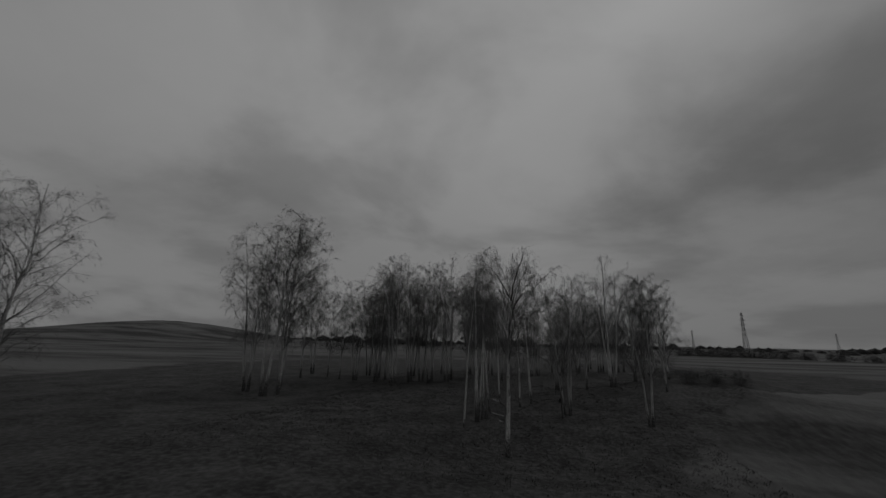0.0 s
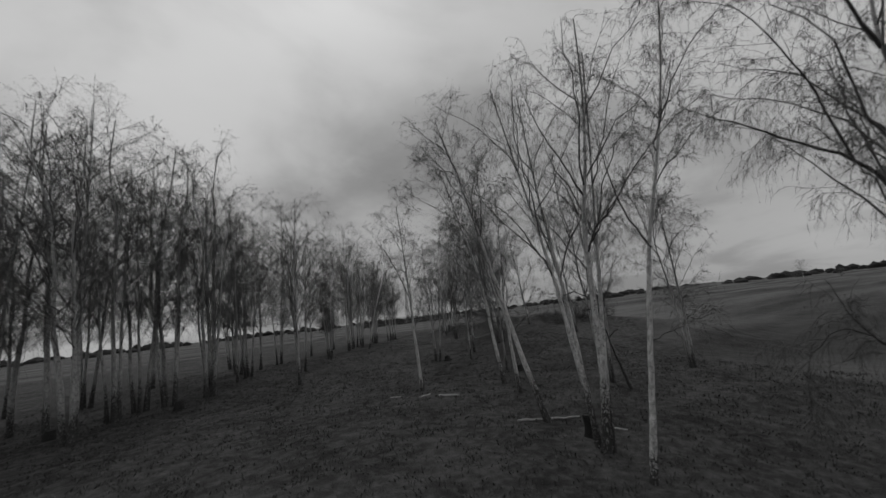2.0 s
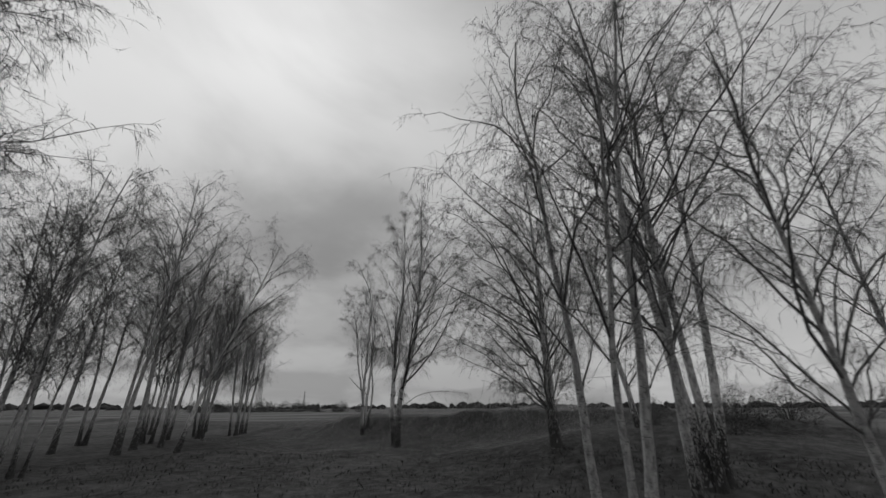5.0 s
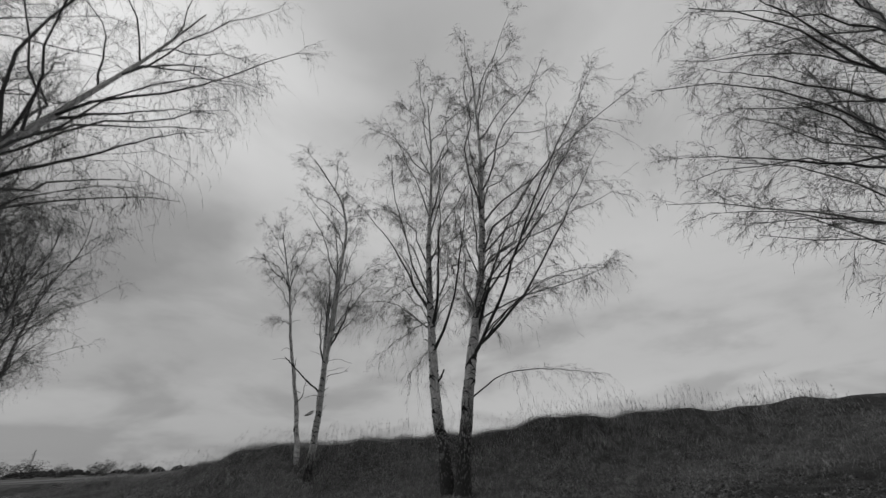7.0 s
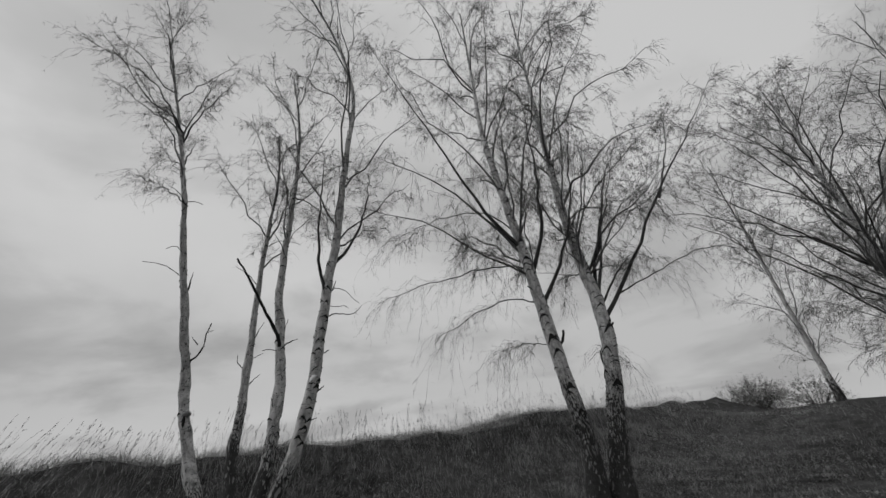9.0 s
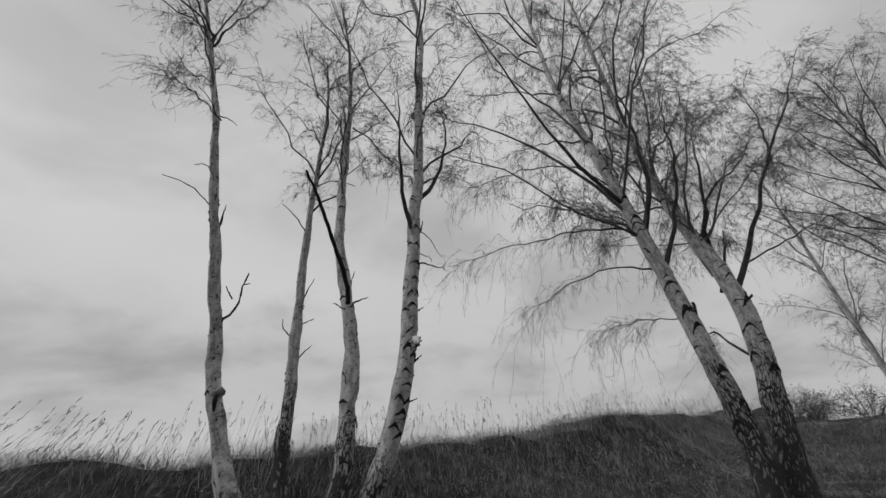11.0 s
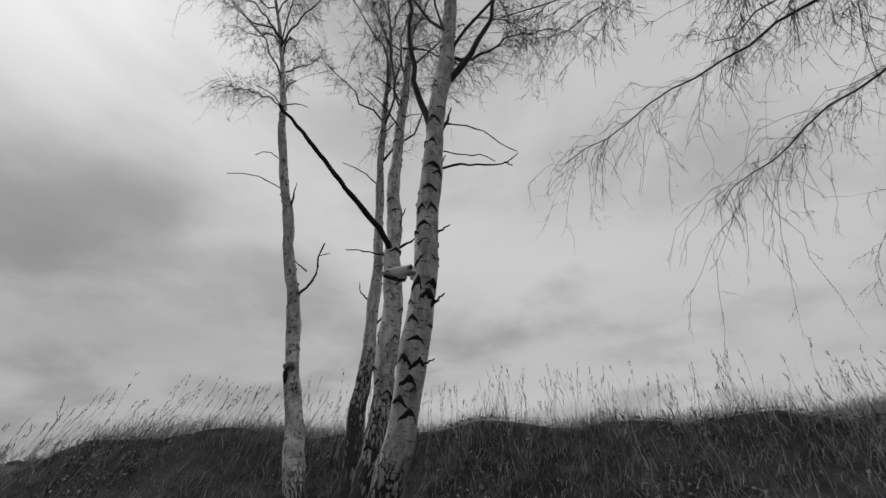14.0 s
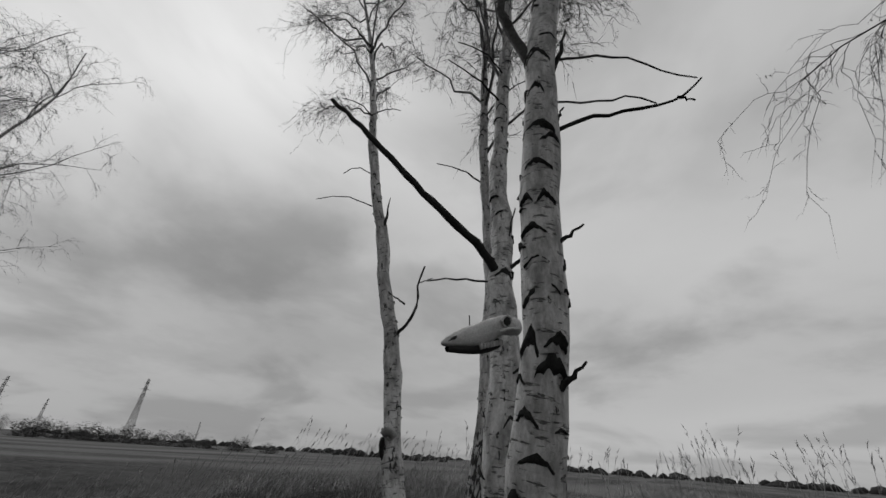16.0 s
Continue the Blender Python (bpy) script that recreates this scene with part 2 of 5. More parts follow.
def ground_material():
    """Dark heath with litter and worn paths, and paler hay-coloured fields further out."""
    m = bpy.data.materials.new("heath_ground")
    m.use_nodes = True
    add, link = nodes_of(m.node_tree)
    co = add("ShaderNodeTexCoord")

    def noise_of(scale, stretch=(1, 1, 1), detail=5.0, rough=0.6, turn=0.0):
        mp = add("ShaderNodeMapping")
        mp.inputs["Scale"].default_value = stretch
        mp.inputs["Rotation"].default_value = (0, 0, turn)
        link(co.outputs["Object"], mp.inputs["Vector"])
        n = add("ShaderNodeTexNoise", Scale=scale, Detail=detail, Roughness=rough)
        link(mp.outputs[0], n.inputs["Vector"])
        return n.outputs["Fac"]

    def span(socket, a, b, c, d):
        r = add("ShaderNodeMapRange", interpolation_type="SMOOTHSTEP")
        for key, v in (("From Min", a), ("From Max", b), ("To Min", c), ("To Max", d)):
            r.inputs[key].default_value = v
        link(socket, r.inputs["Value"])
        return r.outputs[0]

    def math_of(op, a, b):
        n = add("ShaderNodeMath", operation=op)
        for i, v in enumerate((a, b)):
            if isinstance(v, (int, float)):
                n.inputs[i].default_value = v
            else:
                link(v, n.inputs[i])
        return n.outputs[0]

    heath = math_of("ADD", span(noise_of(0.35), 0.3, 0.7, 0.021, 0.057), span(noise_of(3.5, detail=7.0), 0.35, 0.75, 0.0, 0.055))
    litter = span(noise_of(26.0, detail=3.0), 0.66, 0.74, 0.0, 0.14)
    heath = math_of("ADD", heath, math_of("MULTIPLY", litter, span(noise_of(0.6), 0.45, 0.65, 0.1, 1.0)))
    field = math_of("ADD", span(noise_of(0.06, (0.22, 1.0, 1.0), detail=7.0, turn=radians(35)), 0.36, 0.62, 0.03, 0.125), span(noise_of(2.2, (1.0, 0.3, 1.0)), 0.35, 0.7, 0.0, 0.03))
    # where the field begins: beyond the heath round the trees, with a ragged edge
    kind = add("ShaderNodeAttribute", attribute_name="field")
    edge = span(math_of("ADD", kind.outputs["Fac"], math_of("MULTIPLY", math_of("SUBTRACT", noise_of(0.15), 0.5), 0.9)), 0.42, 0.6, 0.0, 1.0)
    mix = add("ShaderNodeMix", data_type="FLOAT")
    link(edge, mix.inputs[0])
    link(heath, mix.inputs[2])
    link(field, mix.inputs[3])
    bsdf = add("ShaderNodeBsdfPrincipled", Roughness=0.97)
    bsdf.inputs["Specular IOR Level"].default_value = 0.1
    link(mix.outputs[0], bsdf.inputs["Base Color"])
    bp = add("ShaderNodeBump", Strength=0.9, Distance=0.08)
    link(math_of("ADD", noise_of(6.0, detail=7.0, rough=0.7), math_of("MULTIPLY", noise_of(30.0), 0.4)), bp.inputs["Height"])
    link(bp.outputs[0], bsdf.inputs["Normal"])
    out = add("ShaderNodeOutputMaterial")
    link(bsdf.outputs[0], out.inputs["Surface"])
    return m


BARK_NEAR = birch_bark("birch_bark", 0.73, 0.4)
BARK_ROUGH = birch_bark("birch_bark_rough", 0.72, 1.0)
BARK_FAR = birch_bark("birch_bark_far", 0.52, 0.7)
LIMB = material("limb_bark", 0.03, 0.09, 6.0, bump=0.4)
TWIG = material("twig_bark", 0.075, 0.16, 3.0, island=0.35)
DEAD = material("dead_wood", 0.02, 0.06, 14.0, bump=0.7, stretch=(1, 1, 1))
OLD_BARK = material("old_bark", 0.012, 0.05, 25.0, bump=0.8)
GRASS = material("dry_grass", 0.15, 0.41, 0.8, island=0.6)
STRAW = material("straw", 0.18, 0.38, 1.5, island=0.35)
LITTER = material("dead_leaves", 0.04, 0.3, 9.0, island=0.8)
BONE = material("bleached_bone", 0.46, 0.8, 16.0, roughness=0.8, bump=0.5)
# near-black stand-in for the shade in the skull's hollows and underside
BONE_SHADE = material("bone_painted_shade", 0.015, 0.04, 20.0)
FUNGUS = material("bracket_fungus", 0.25, 0.5, 14.0, bump=0.5)
SHRUB = material("shrub_leaf", 0.03, 0.08, 1.2, island=0.5)
HEATHER = material("heather", 0.03, 0.10, 0.9, island=0.6)
WOODS = material("far_woods", 0.012, 0.035, 0.06, fine=0.6)
STEEL = material("galvanised_steel", 0.2, 0.32, 2.0, roughness=0.5)
GROUND = ground_material()


# ---------------------------------------------------------------- mesh helpers
def mesh_from(name, verts, quads, tris=None, smooth=True, attrs=None):
    me = bpy.data.meshes.new(name)
    verts = np.asarray(verts, np.float32).reshape(-1, 3)
    quads = np.asarray(quads, np.int32).reshape(-1, 4)
    tris = np.zeros((0, 3), np.int32) if tris is None else np.asarray(tris, np.int32).reshape(-1, 3)
    me.vertices.add(len(verts))
    me.vertices.foreach_set("co", verts.ravel())
    loops = np.concatenate([quads.ravel(), tris.ravel()])
    me.loops.add(len(loops))
    me.loops.foreach_set("vertex_index", loops)
    me.polygons.add(len(quads) + len(tris))
    me.polygons.foreach_set("loop_start", np.concatenate([np.arange(len(quads)) * 4, len(quads) * 4 + np.arange(len(tris)) * 3]).astype(np.int32))
    me.polygons.foreach_set("use_smooth", np.full(len(quads) + len(tris), smooth))
    me.update(calc_edges=True)
    for key, (kind, data) in (attrs or {}).items():
        a = me.attributes.new(key, kind, "POINT")
        a.data.foreach_set("vector" if kind == "FLOAT_VECTOR" else "value", np.asarray(data, np.float32).ravel())
    return me


def part(name, me, mat, parent=None, label="", kind=""):
    """One mesh object; under a thing or a part when a parent is given."""
    if isinstance(me, bmesh.types.BMesh):
        bm, me = me, bpy.data.meshes.new(name)
        bm.to_mesh(me)
        bm.free()
    me.materials.clear()
    me.materials.append(mat)
    ob = new(name, me)
    if parent:
        ob.parent = parent
    return tagged(ob, label=label, kind=kind)


def tubes(paths, radii, sides=3):
    """Tapered tubes along M paths of K points: vertices and quads."""
    paths, radii = np.asarray(paths, float), np.asarray(radii, float)
    m, k, _ = paths.shape
    tang = np.gradient(paths, axis=1)
    tang /= np.linalg.norm(tang, axis=2, keepdims=True) + 1e-9
    ref = np.where(np.abs(tang[:, :1, 2:3]) > 0.85, [[[1.0, 0.0, 0.0]]], [[[0.0, 0.0, 1.0]]]) * np.ones((1, k, 1))
    u = np.cross(tang, ref)
    u /= np.linalg.norm(u, axis=2, keepdims=True) + 1e-9
    v = np.cross(tang, u)
    ang = np.arange(sides) * 2 * np.pi / sides
    ring = u[:, :, None] * np.cos(ang)[None, None, :, None] + v[:, :, None] * np.sin(ang)[None, None, :, None]
    verts = paths[:, :, None] + ring * radii[:, :, None, None]
    idx = np.arange(m * k * sides).reshape(m, k, sides)
    a, b = idx[:, :-1], idx[:, 1:]
    quads = np.stack([a, np.roll(a, -1, 2), np.roll(b, -1, 2), b], -1).reshape(-1, 4)
    return verts.reshape(-1, 3), quads


def spikes(paths, radius, sides=3):
    """Thin pointed shoots along M paths of K points: the last point is the tip. Vertices, quads and triangles."""
    m, k, _ = paths.shape
    v, q = tubes(paths[:, :-1], np.asarray(radius)[:, :k - 1] * np.ones((m, k - 1)), sides) if k > 2 else (None, np.zeros((0, 4), int))
    if v is None:
        two = np.concatenate([paths[:, :1], paths[:, :1] * 0.98 + paths[:, 1:] * 0.02], 1)
        v, _ = tubes(two, np.asarray(radius)[:, :1] * np.ones((m, 2)), sides)
        v = v.reshape(m, 2, sides, 3)[:, 0].reshape(-1, 3)
    rings = k - 1
    last = (np.arange(m)[:, None] * rings + rings - 1) * sides + np.arange(sides)[None]
    tip = len(v) + np.arange(m)[:, None] + 0 * last
    tris = np.stack([last, np.roll(last, -1, 1), tip], -1).reshape(-1, 3)
    return np.concatenate([v, paths[:, -1]]), q, tris


def join3(*parts):
    verts, quads, tris, n = [], [], [], 0
    for p in parts:
        v, q = p[0], p[1]
        verts.append(v)
        quads.append(np.asarray(q).reshape(-1, 4) + n)
        if len(p) > 2:
            tris.append(np.asarray(p[2]).reshape(-1, 3) + n)
        n += len(v)
    return np.concatenate(verts), np.concatenate(quads), np.concatenate(tris) if tris else np.zeros((0, 3), int)


def smooth_path(points, n):
    """A soft curve of n points through a few control points, with its lengths."""
    p = np.asarray(points, float)
    d = np.r_[0, np.cumsum(np.linalg.norm(np.diff(p, axis=0), axis=1))]
    t = np.linspace(0, d[-1], n)
    tan = np.gradient(p, d, axis=0)
    i = np.clip(np.searchsorted(d, t, "right") - 1, 0, len(d) - 2)
    h = (d[i + 1] - d[i])[:, None]
    s = ((t - d[i]) / (d[i + 1] - d[i]))[:, None]
    out = (2 * s**3 - 3 * s**2 + 1) * p[i] + (s**3 - 2 * s**2 + s) * h * tan[i] + (-2 * s**3 + 3 * s**2) * p[i + 1] + (s**3 - s**2) * h * tan[i + 1]
    return out, t


def stem_mesh(points, r_foot, r_top, rings, sides, rng, age_height=1.6, flare=0.5, rough=0.05, power=1.0):
    """A trunk: a bent, tapering, slightly knobbly tube with a flared foot, and the coordinates of its bark."""
    path, t = smooth_path(points, rings)
    f = t / t[-1]
    rad = r_foot + (r_top - r_foot) * f**power
    rad = rad * (1 + flare * np.exp(-t / 0.35))
    wave = rng.uniform(0, 6.28, 4)
    bend = np.clip(t / 0.6, 0, 1) * rad * min(1.0, rough * 5)
    path = path + np.stack([np.sin(t * 7.3 + wave[0]) + 0.6 * np.sin(t * 15.1 + wave[1]), np.sin(t * 6.1 + wave[2]) + 0.6 * np.sin(t * 17.3 + wave[3]), 0 * t], 1) * bend[:, None] * 0.24
    tang = np.gradient(path, axis=0)
    tang /= np.linalg.norm(tang, axis=1, keepdims=True)
    u = np.cross(tang, [1.0, 0.02, 0.0])
    u /= np.linalg.norm(u, axis=1, keepdims=True)
    v = np.cross(tang, u)
    ang = np.arange(sides) * 2 * np.pi / sides
    ph = rng.uniform(0, 6.28, 6)
    lump = 1 + rough * (np.sin(ang[None] * 3 + t[:, None] * 2.1 + ph[0]) * 0.5 + np.sin(ang[None] * 2 - t[:, None] * 5.3 + ph[1]) * 0.5 + np.sin(t[:, None] * 9.7 + ph[2]) * 0.6)
    lump += flare * 0.35 * np.sin(ang[None] * 5 + ph[3]) * np.exp(-t[:, None] / 0.3)
    lump += rng.normal(0, rough * 0.25, lump.shape)
    ring = u[:, None] * np.cos(ang)[None, :, None] + v[:, None] * np.sin(ang)[None, :, None]
    verts = path[:, None] + ring * (rad[:, None] * lump)[:, :, None]
    idx = np.arange(rings * sides).reshape(rings, sides)
    a, b = idx[:-1], idx[1:]
    quads = np.stack([a, np.roll(a, -1, 1), np.roll(b, -1, 1), b], -1).reshape(-1, 4)
    c = r_foot * 1.3
    co = np.stack([np.cos(ang)[None] * c + 0 * t[:, None], np.sin(ang)[None] * c + 0 * t[:, None], t[:, None] + 0 * ang[None]], -1) + ph[4] * 3
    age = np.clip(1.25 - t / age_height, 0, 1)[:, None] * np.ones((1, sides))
    young = np.clip((0.036 - rad) / 0.022, 0, 1)[:, None] * np.ones((1, sides))
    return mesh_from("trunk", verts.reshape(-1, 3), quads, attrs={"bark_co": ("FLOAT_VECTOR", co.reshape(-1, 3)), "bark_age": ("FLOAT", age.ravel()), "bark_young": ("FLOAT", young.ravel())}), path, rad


def spawn(paths, n, lo, hi, rng):
    """n random places on each of M paths: starts, the path's directions there, and the fractions."""
    m, k, _ = paths.shape
    f = rng.uniform(lo, hi, (m, n))
    x = f * (k - 1)
    i = np.minimum(x.astype(int), k - 2)
    rows = np.arange(m)[:, None]
    a, b = paths[rows, i], paths[rows, i + 1]
    s = (x - i)[..., None]
    d = b - a
    d /= np.linalg.norm(d, axis=2, keepdims=True) + 1e-9
    return (a + (b - a) * s).reshape(-1, 3), d.reshape(-1, 3), f.ravel()


def shoots(start, way, length, k, droop, wobble, rng, lift=0.0):
    """Curved paths from starts along ways; they rise by lift and then hang by droop."""
    m = len(start)
    way = way / (np.linalg.norm(way, axis=1, keepdims=True) + 1e-9)
    s = np.linspace(0, 1, k)[None, :, None]
    p = start[:, None] + way[:, None] * (length[:, None, None] * s)
    p[:, :, 2] += length[:, None] * (lift * s[:, :, 0] - droop * s[:, :, 0] ** 2)
    walk_off = np.cumsum(rng.normal(0, wobble, (m, k, 3)), axis=1) * length[:, None, None]
    walk_off -= walk_off[:, :1]
    return p + walk_off


def grow(seeds, targets, rng, step=0.55, slope=0.55, thin=0.0032, most=0.05):
    """Branches from seed paths to all the targets: edges with their radii. Each place joins the skeleton where the way up to it is short."""
    at = np.concatenate([np.asarray(p, float) for p, _ in seeds])
    cap = np.concatenate([np.linspace(max(r, 0.01), 0.006, len(p)) for p, r in seeds])
    way = np.zeros(len(at))
    par = np.full(len(at), -1)
    fixed = len(at)
    near = np.min(np.linalg.norm(targets[:, None] - at[None], axis=2), axis=1)
    for c in targets[np.argsort(near + rng.normal(0, 0.35, len(near)))]:
        d = c - at
        dist = np.linalg.norm(d, axis=1) + 1e-6
        cost = dist * (1 + 1.0 * np.clip(slope - d[:, 2] / dist, 0, 1.6)) + 0.22 * way
        k = int(np.argmin(cost))
        m = max(1, int(round(dist[k] / step)))
        f = np.arange(1, m + 1)[:, None] / m
        add = at[k] + (c - at[k]) * f
        add[:, 2] -= 0.10 * dist[k] * (f * (1 - f))[:, 0]
        add[:-1] += rng.normal(0, 0.05 * step, add[:-1].shape)
        par = np.r_[par, k, np.arange(len(at), len(at) + m - 1)]
        at = np.concatenate([at, add])
        way = np.r_[way, way[k] + dist[k] * f[:, 0]]
        cap = np.r_[cap, np.full(m, min(cap[k] * 0.85, most))]
    n = len(at)
    load = np.ones(n)
    for i in range(n - 1, fixed - 1, -1):
        load[par[i]] += load[i]
    heavy = np.full(n, -1)
    for i in range(fixed, n):
        p = par[i]
        if heavy[p] < 0 or load[i] > load[heavy[p]]:
            heavy[p] = i
    for _ in range(2):
        mv = np.array([i for i in range(fixed, n) if heavy[i] >= 0])
        at[mv] = 0.5 * at[mv] + 0.25 * at[par[mv]] + 0.25 * at[heavy[mv]]
    rad = np.minimum(thin * load**0.5, cap)
    kids = np.arange(fixed, n)
    edges = np.stack([at[par[kids]], at[kids]], 1)
    return edges, np.stack([np.minimum(rad[par[kids]], rad[kids] * 1.35), rad[kids]], 1)


def crown_of(seeds, targets, rng, twigs=5, twiglets=5, size=1.0, thick=1.0, hang=0.6, fine=True, also=(), slope=0.55, step=0.55, most=0.05):
    """A crown that fills its room: branches, twigs and twiglets, joined."""
    edges, rad = grow(seeds, targets, rng, step, slope, 0.0038 * (0.6 + 0.4 * thick), most)
    out = [tubes(edges, rad, 5 if fine else 3)] + list(also)
    tips = edges[rad[:, 1] < 0.016]
    st, dr, f = spawn(tips, twigs, 0.0, 1.0, rng)
    ln = rng.uniform(0.25, 0.8, len(f)) * size
    tw = shoots(st, dr * 0.7 + rng.normal(0, 0.5, dr.shape), ln, 3, hang * rng.uniform(0.1, 1.1, (len(f), 1)), 0.05, rng, 0.12)
    out.append(spikes(tw if fine else tw[:, [0, 2]], np.array([[1.0, 0.7, 0.5]]) * np.full((len(f), 1), 0.0034) * thick))
    st, dr, f = spawn(tw, twiglets, 0.1, 1.0, rng)
    ln = rng.uniform(0.15, 0.5, len(f)) * size
    fall = np.array([0, 0, -1.0]) * hang * rng.uniform(0.0, 1.6, (len(f), 1))
    tl = shoots(st, dr * 0.5 + rng.normal(0, 0.45, dr.shape) + fall, ln, 2, 0.0, 0.0, rng)
    out.append(spikes(tl, np.full((len(f), 2), 0.0023 * thick)))
    return join3(*out), tl


def slivers(paths, radius, rng):
    """The thinnest twiglets: one narrow triangle along each of M short paths."""
    a, b = paths[:, 0], paths[:, -1]
    side = np.cross(b - a, rng.normal(0, 1, a.shape))
    side *= radius / (np.linalg.norm(side, axis=1, keepdims=True) + 1e-9)
    i = np.arange(len(a))[:, None] * 3
    return np.stack([a - side, a + side, b], 1).reshape(-1, 3), np.zeros((0, 4), int), i + np.array([[0, 1, 2]])


ROUND = (0.45, 0.8, 1.0, 1.0, 0.85, 0.5)


def spread_crown(trunks, own, rng, low, wide, over=0.4, shape=ROUND, shift=(0, 0), limbs=24, branches=9, twigs=7, twiglets=6, size=1.0, hang=0.5, thick=1.0, fine=True, rise=1.1, joints=4, floor=0.7, fringe=()):
    """A birch crown: limbs that rise from the trunks and arch outwards, side branches, twigs, and hanging twiglets. own: limbs built apart, which carry twigs too."""
    out, lines = [], []
    s = np.linspace(0, 1, 8)[None, :, None]
    for path, rad in trunks:
        z = path[:, 2]
        order = np.argsort(z)
        at = lambda h: np.stack([np.interp(h, z[order], path[order, i]) for i in range(3)], 1)
        u = ((np.arange(limbs) + rng.uniform(0, 1, limbs)) / limbs) ** 0.85
        prof = np.interp(u, [0, 0.14, 0.38, 0.65, 0.86, 1], shape)
        height_of = low + (z[-1] + over - low) * u
        reach = wide * prof * rng.uniform(0.65, 1.1, limbs)
        az = np.arange(limbs) * 2.4 + rng.uniform(0, 0.9, limbs)
        tip = at(height_of)
        tip += np.stack([reach * np.cos(az) + shift[0] * prof, reach * np.sin(az) + shift[1] * prof, height_of - tip[:, 2]], 1)
        from_z = np.clip(height_of - reach * rise * rng.uniform(0.7, 1.4, limbs) - 0.3, z[0] + floor * (low - z[0]), z[-1] * 0.98)
        start = at(from_z)
        mid = start + (tip - start) * [0.36, 0.36, 0.6]
        p = (1 - s) ** 2 * start[:, None] + 2 * s * (1 - s) * mid[:, None] + s**2 * tip[:, None]
        length = np.linalg.norm(tip - start, axis=1)
        crook = np.cumsum(rng.normal(0, 0.024, p.shape), axis=1) * length[:, None, None]
        p = p + crook - crook[:, :1]
        r = np.minimum(np.interp(from_z, z[order], rad[order]) * 0.5, 0.004 + 0.0052 * length)
        out.append(tubes(p, r[:, None] * (1 - 0.85 * s[:, :, 0]) + 0.0022, 5 if fine else 3))
        lines.append(p)
    if len(own):
        lines.append(np.stack([smooth_path(q, 8)[0] for q in own]))
    lines = np.concatenate(lines)
    length = np.repeat(np.linalg.norm(lines[:, -1] - lines[:, 0], axis=1), branches)
    st, dr, f = spawn(lines, branches, 0.12, 1.0, rng)
    k = 5 if fine else 3
    ln = (0.3 * length * (1.1 - f) + 0.45 * size) * rng.uniform(0.5, 1.35, len(f))
    b = shoots(st, dr * 0.8 + rng.normal(0, 0.55, dr.shape) + [0, 0, 0.1], ln, k, hang * rng.uniform(0.05, 0.45, (len(f), 1)), 0.035, rng, 0.12)
    out.append(tubes(b, ((0.0022 + 0.0022 * ln)[:, None] * np.linspace(1.0, 0.4, k)[None] + 0.0008) * thick, 3))
    st, dr, f = spawn(b, twigs, 0.1, 1.0, rng)
    ln = rng.uniform(0.22, 0.75, len(f)) * size
    tw = shoots(st, dr * 0.75 + rng.normal(0, 0.45, dr.shape) + [0, 0, -0.4 * hang], ln, joints, hang * rng.uniform(0.15, 1.1, (len(f), 1)), 0.08, rng, 0.12)
    out.append(spikes(tw if fine else tw[:, [0, -1]], np.linspace(1.0, 0.5, joints if fine else 2)[None] * np.full((len(f), 1), 0.0024) * thick))
    st, dr, f = spawn(tw, twiglets, 0.05, 1.0, rng)
    ln = rng.uniform(0.06, 0.36, len(f)) * size
    fall = np.array([0, 0, -1.0]) * hang * rng.uniform(0.0, 1.5, (len(f), 1))
    tl = shoots(st, dr * 0.6 + rng.normal(0, 0.42, dr.shape) + fall, ln, 2, 0.0, 0.0, rng)
    out.append(slivers(tl, 0.0027 * thick, rng))
    if not len(fringe):
        return join3(*out), tl
    # crooked hanging shoots on the thin limbs that stand free of the crown
    runs = np.concatenate([np.stack([q[:-1], q[1:]], 1) for q in (smooth_path(line, 14)[0][1:] for line in fringe)])
    st, dr, f = spawn(runs, 4, 0.0, 1.0, rng)
    ln = rng.uniform(0.2, 1.15, len(f)) * size
    far = shoots(st, dr * 0.7 + rng.normal(0, 0.4, dr.shape), ln, 8, hang * rng.uniform(0.5, 1.6, (len(f), 1)), 0.06, rng, 0.1)
    out.append(spikes(far, np.linspace(1.4, 0.6, 8)[None] * np.full((len(f), 1), 0.0019)))
    st, dr, f = spawn(far, 6, 0.1, 1.0, rng)
    ln = rng.uniform(0.06, 0.28, len(f)) * size
    less = shoots(st, dr * 0.7 + rng.normal(0, 0.45, dr.shape), ln, 5, hang * rng.uniform(0.3, 1.1, (len(f), 1)), 0.08, rng, 0.05)
    out.append(spikes(less, np.full((len(f), 5), 0.0013)))
    st, dr, f = spawn(less, 3, 0.2, 1.0, rng)
    least = shoots(st, dr * 0.6 + rng.normal(0, 0.55, dr.shape), rng.uniform(0.03, 0.1, len(f)) * size, 3, hang * 0.6, 0.08, rng)
    out.append(spikes(least, np.full((len(f), 3), 0.0008)))
    return join3(*out), np.concatenate([tl, less[:, [0, -1]], least[::2, [0, -1]]])


def catkin_mesh(ends, rng, every=3):
    """Small hanging catkins and buds at twig tips."""
    tips = ends[rng.permutation(len(ends))[: len(ends) // every]][:, -1]
    ln = rng.uniform(0.014, 0.03, len(tips))
    p = tips[:, None] + np.array([0, 0, -1.0])[None, None] * (ln[:, None] * np.array([0, 0.35, 1.0]))[..., None]
    r = np.array([0.3, 1.0, 0.25])[None] * rng.uniform(0.0022, 0.004, (len(tips), 1))
    return tubes(p, r, 3)


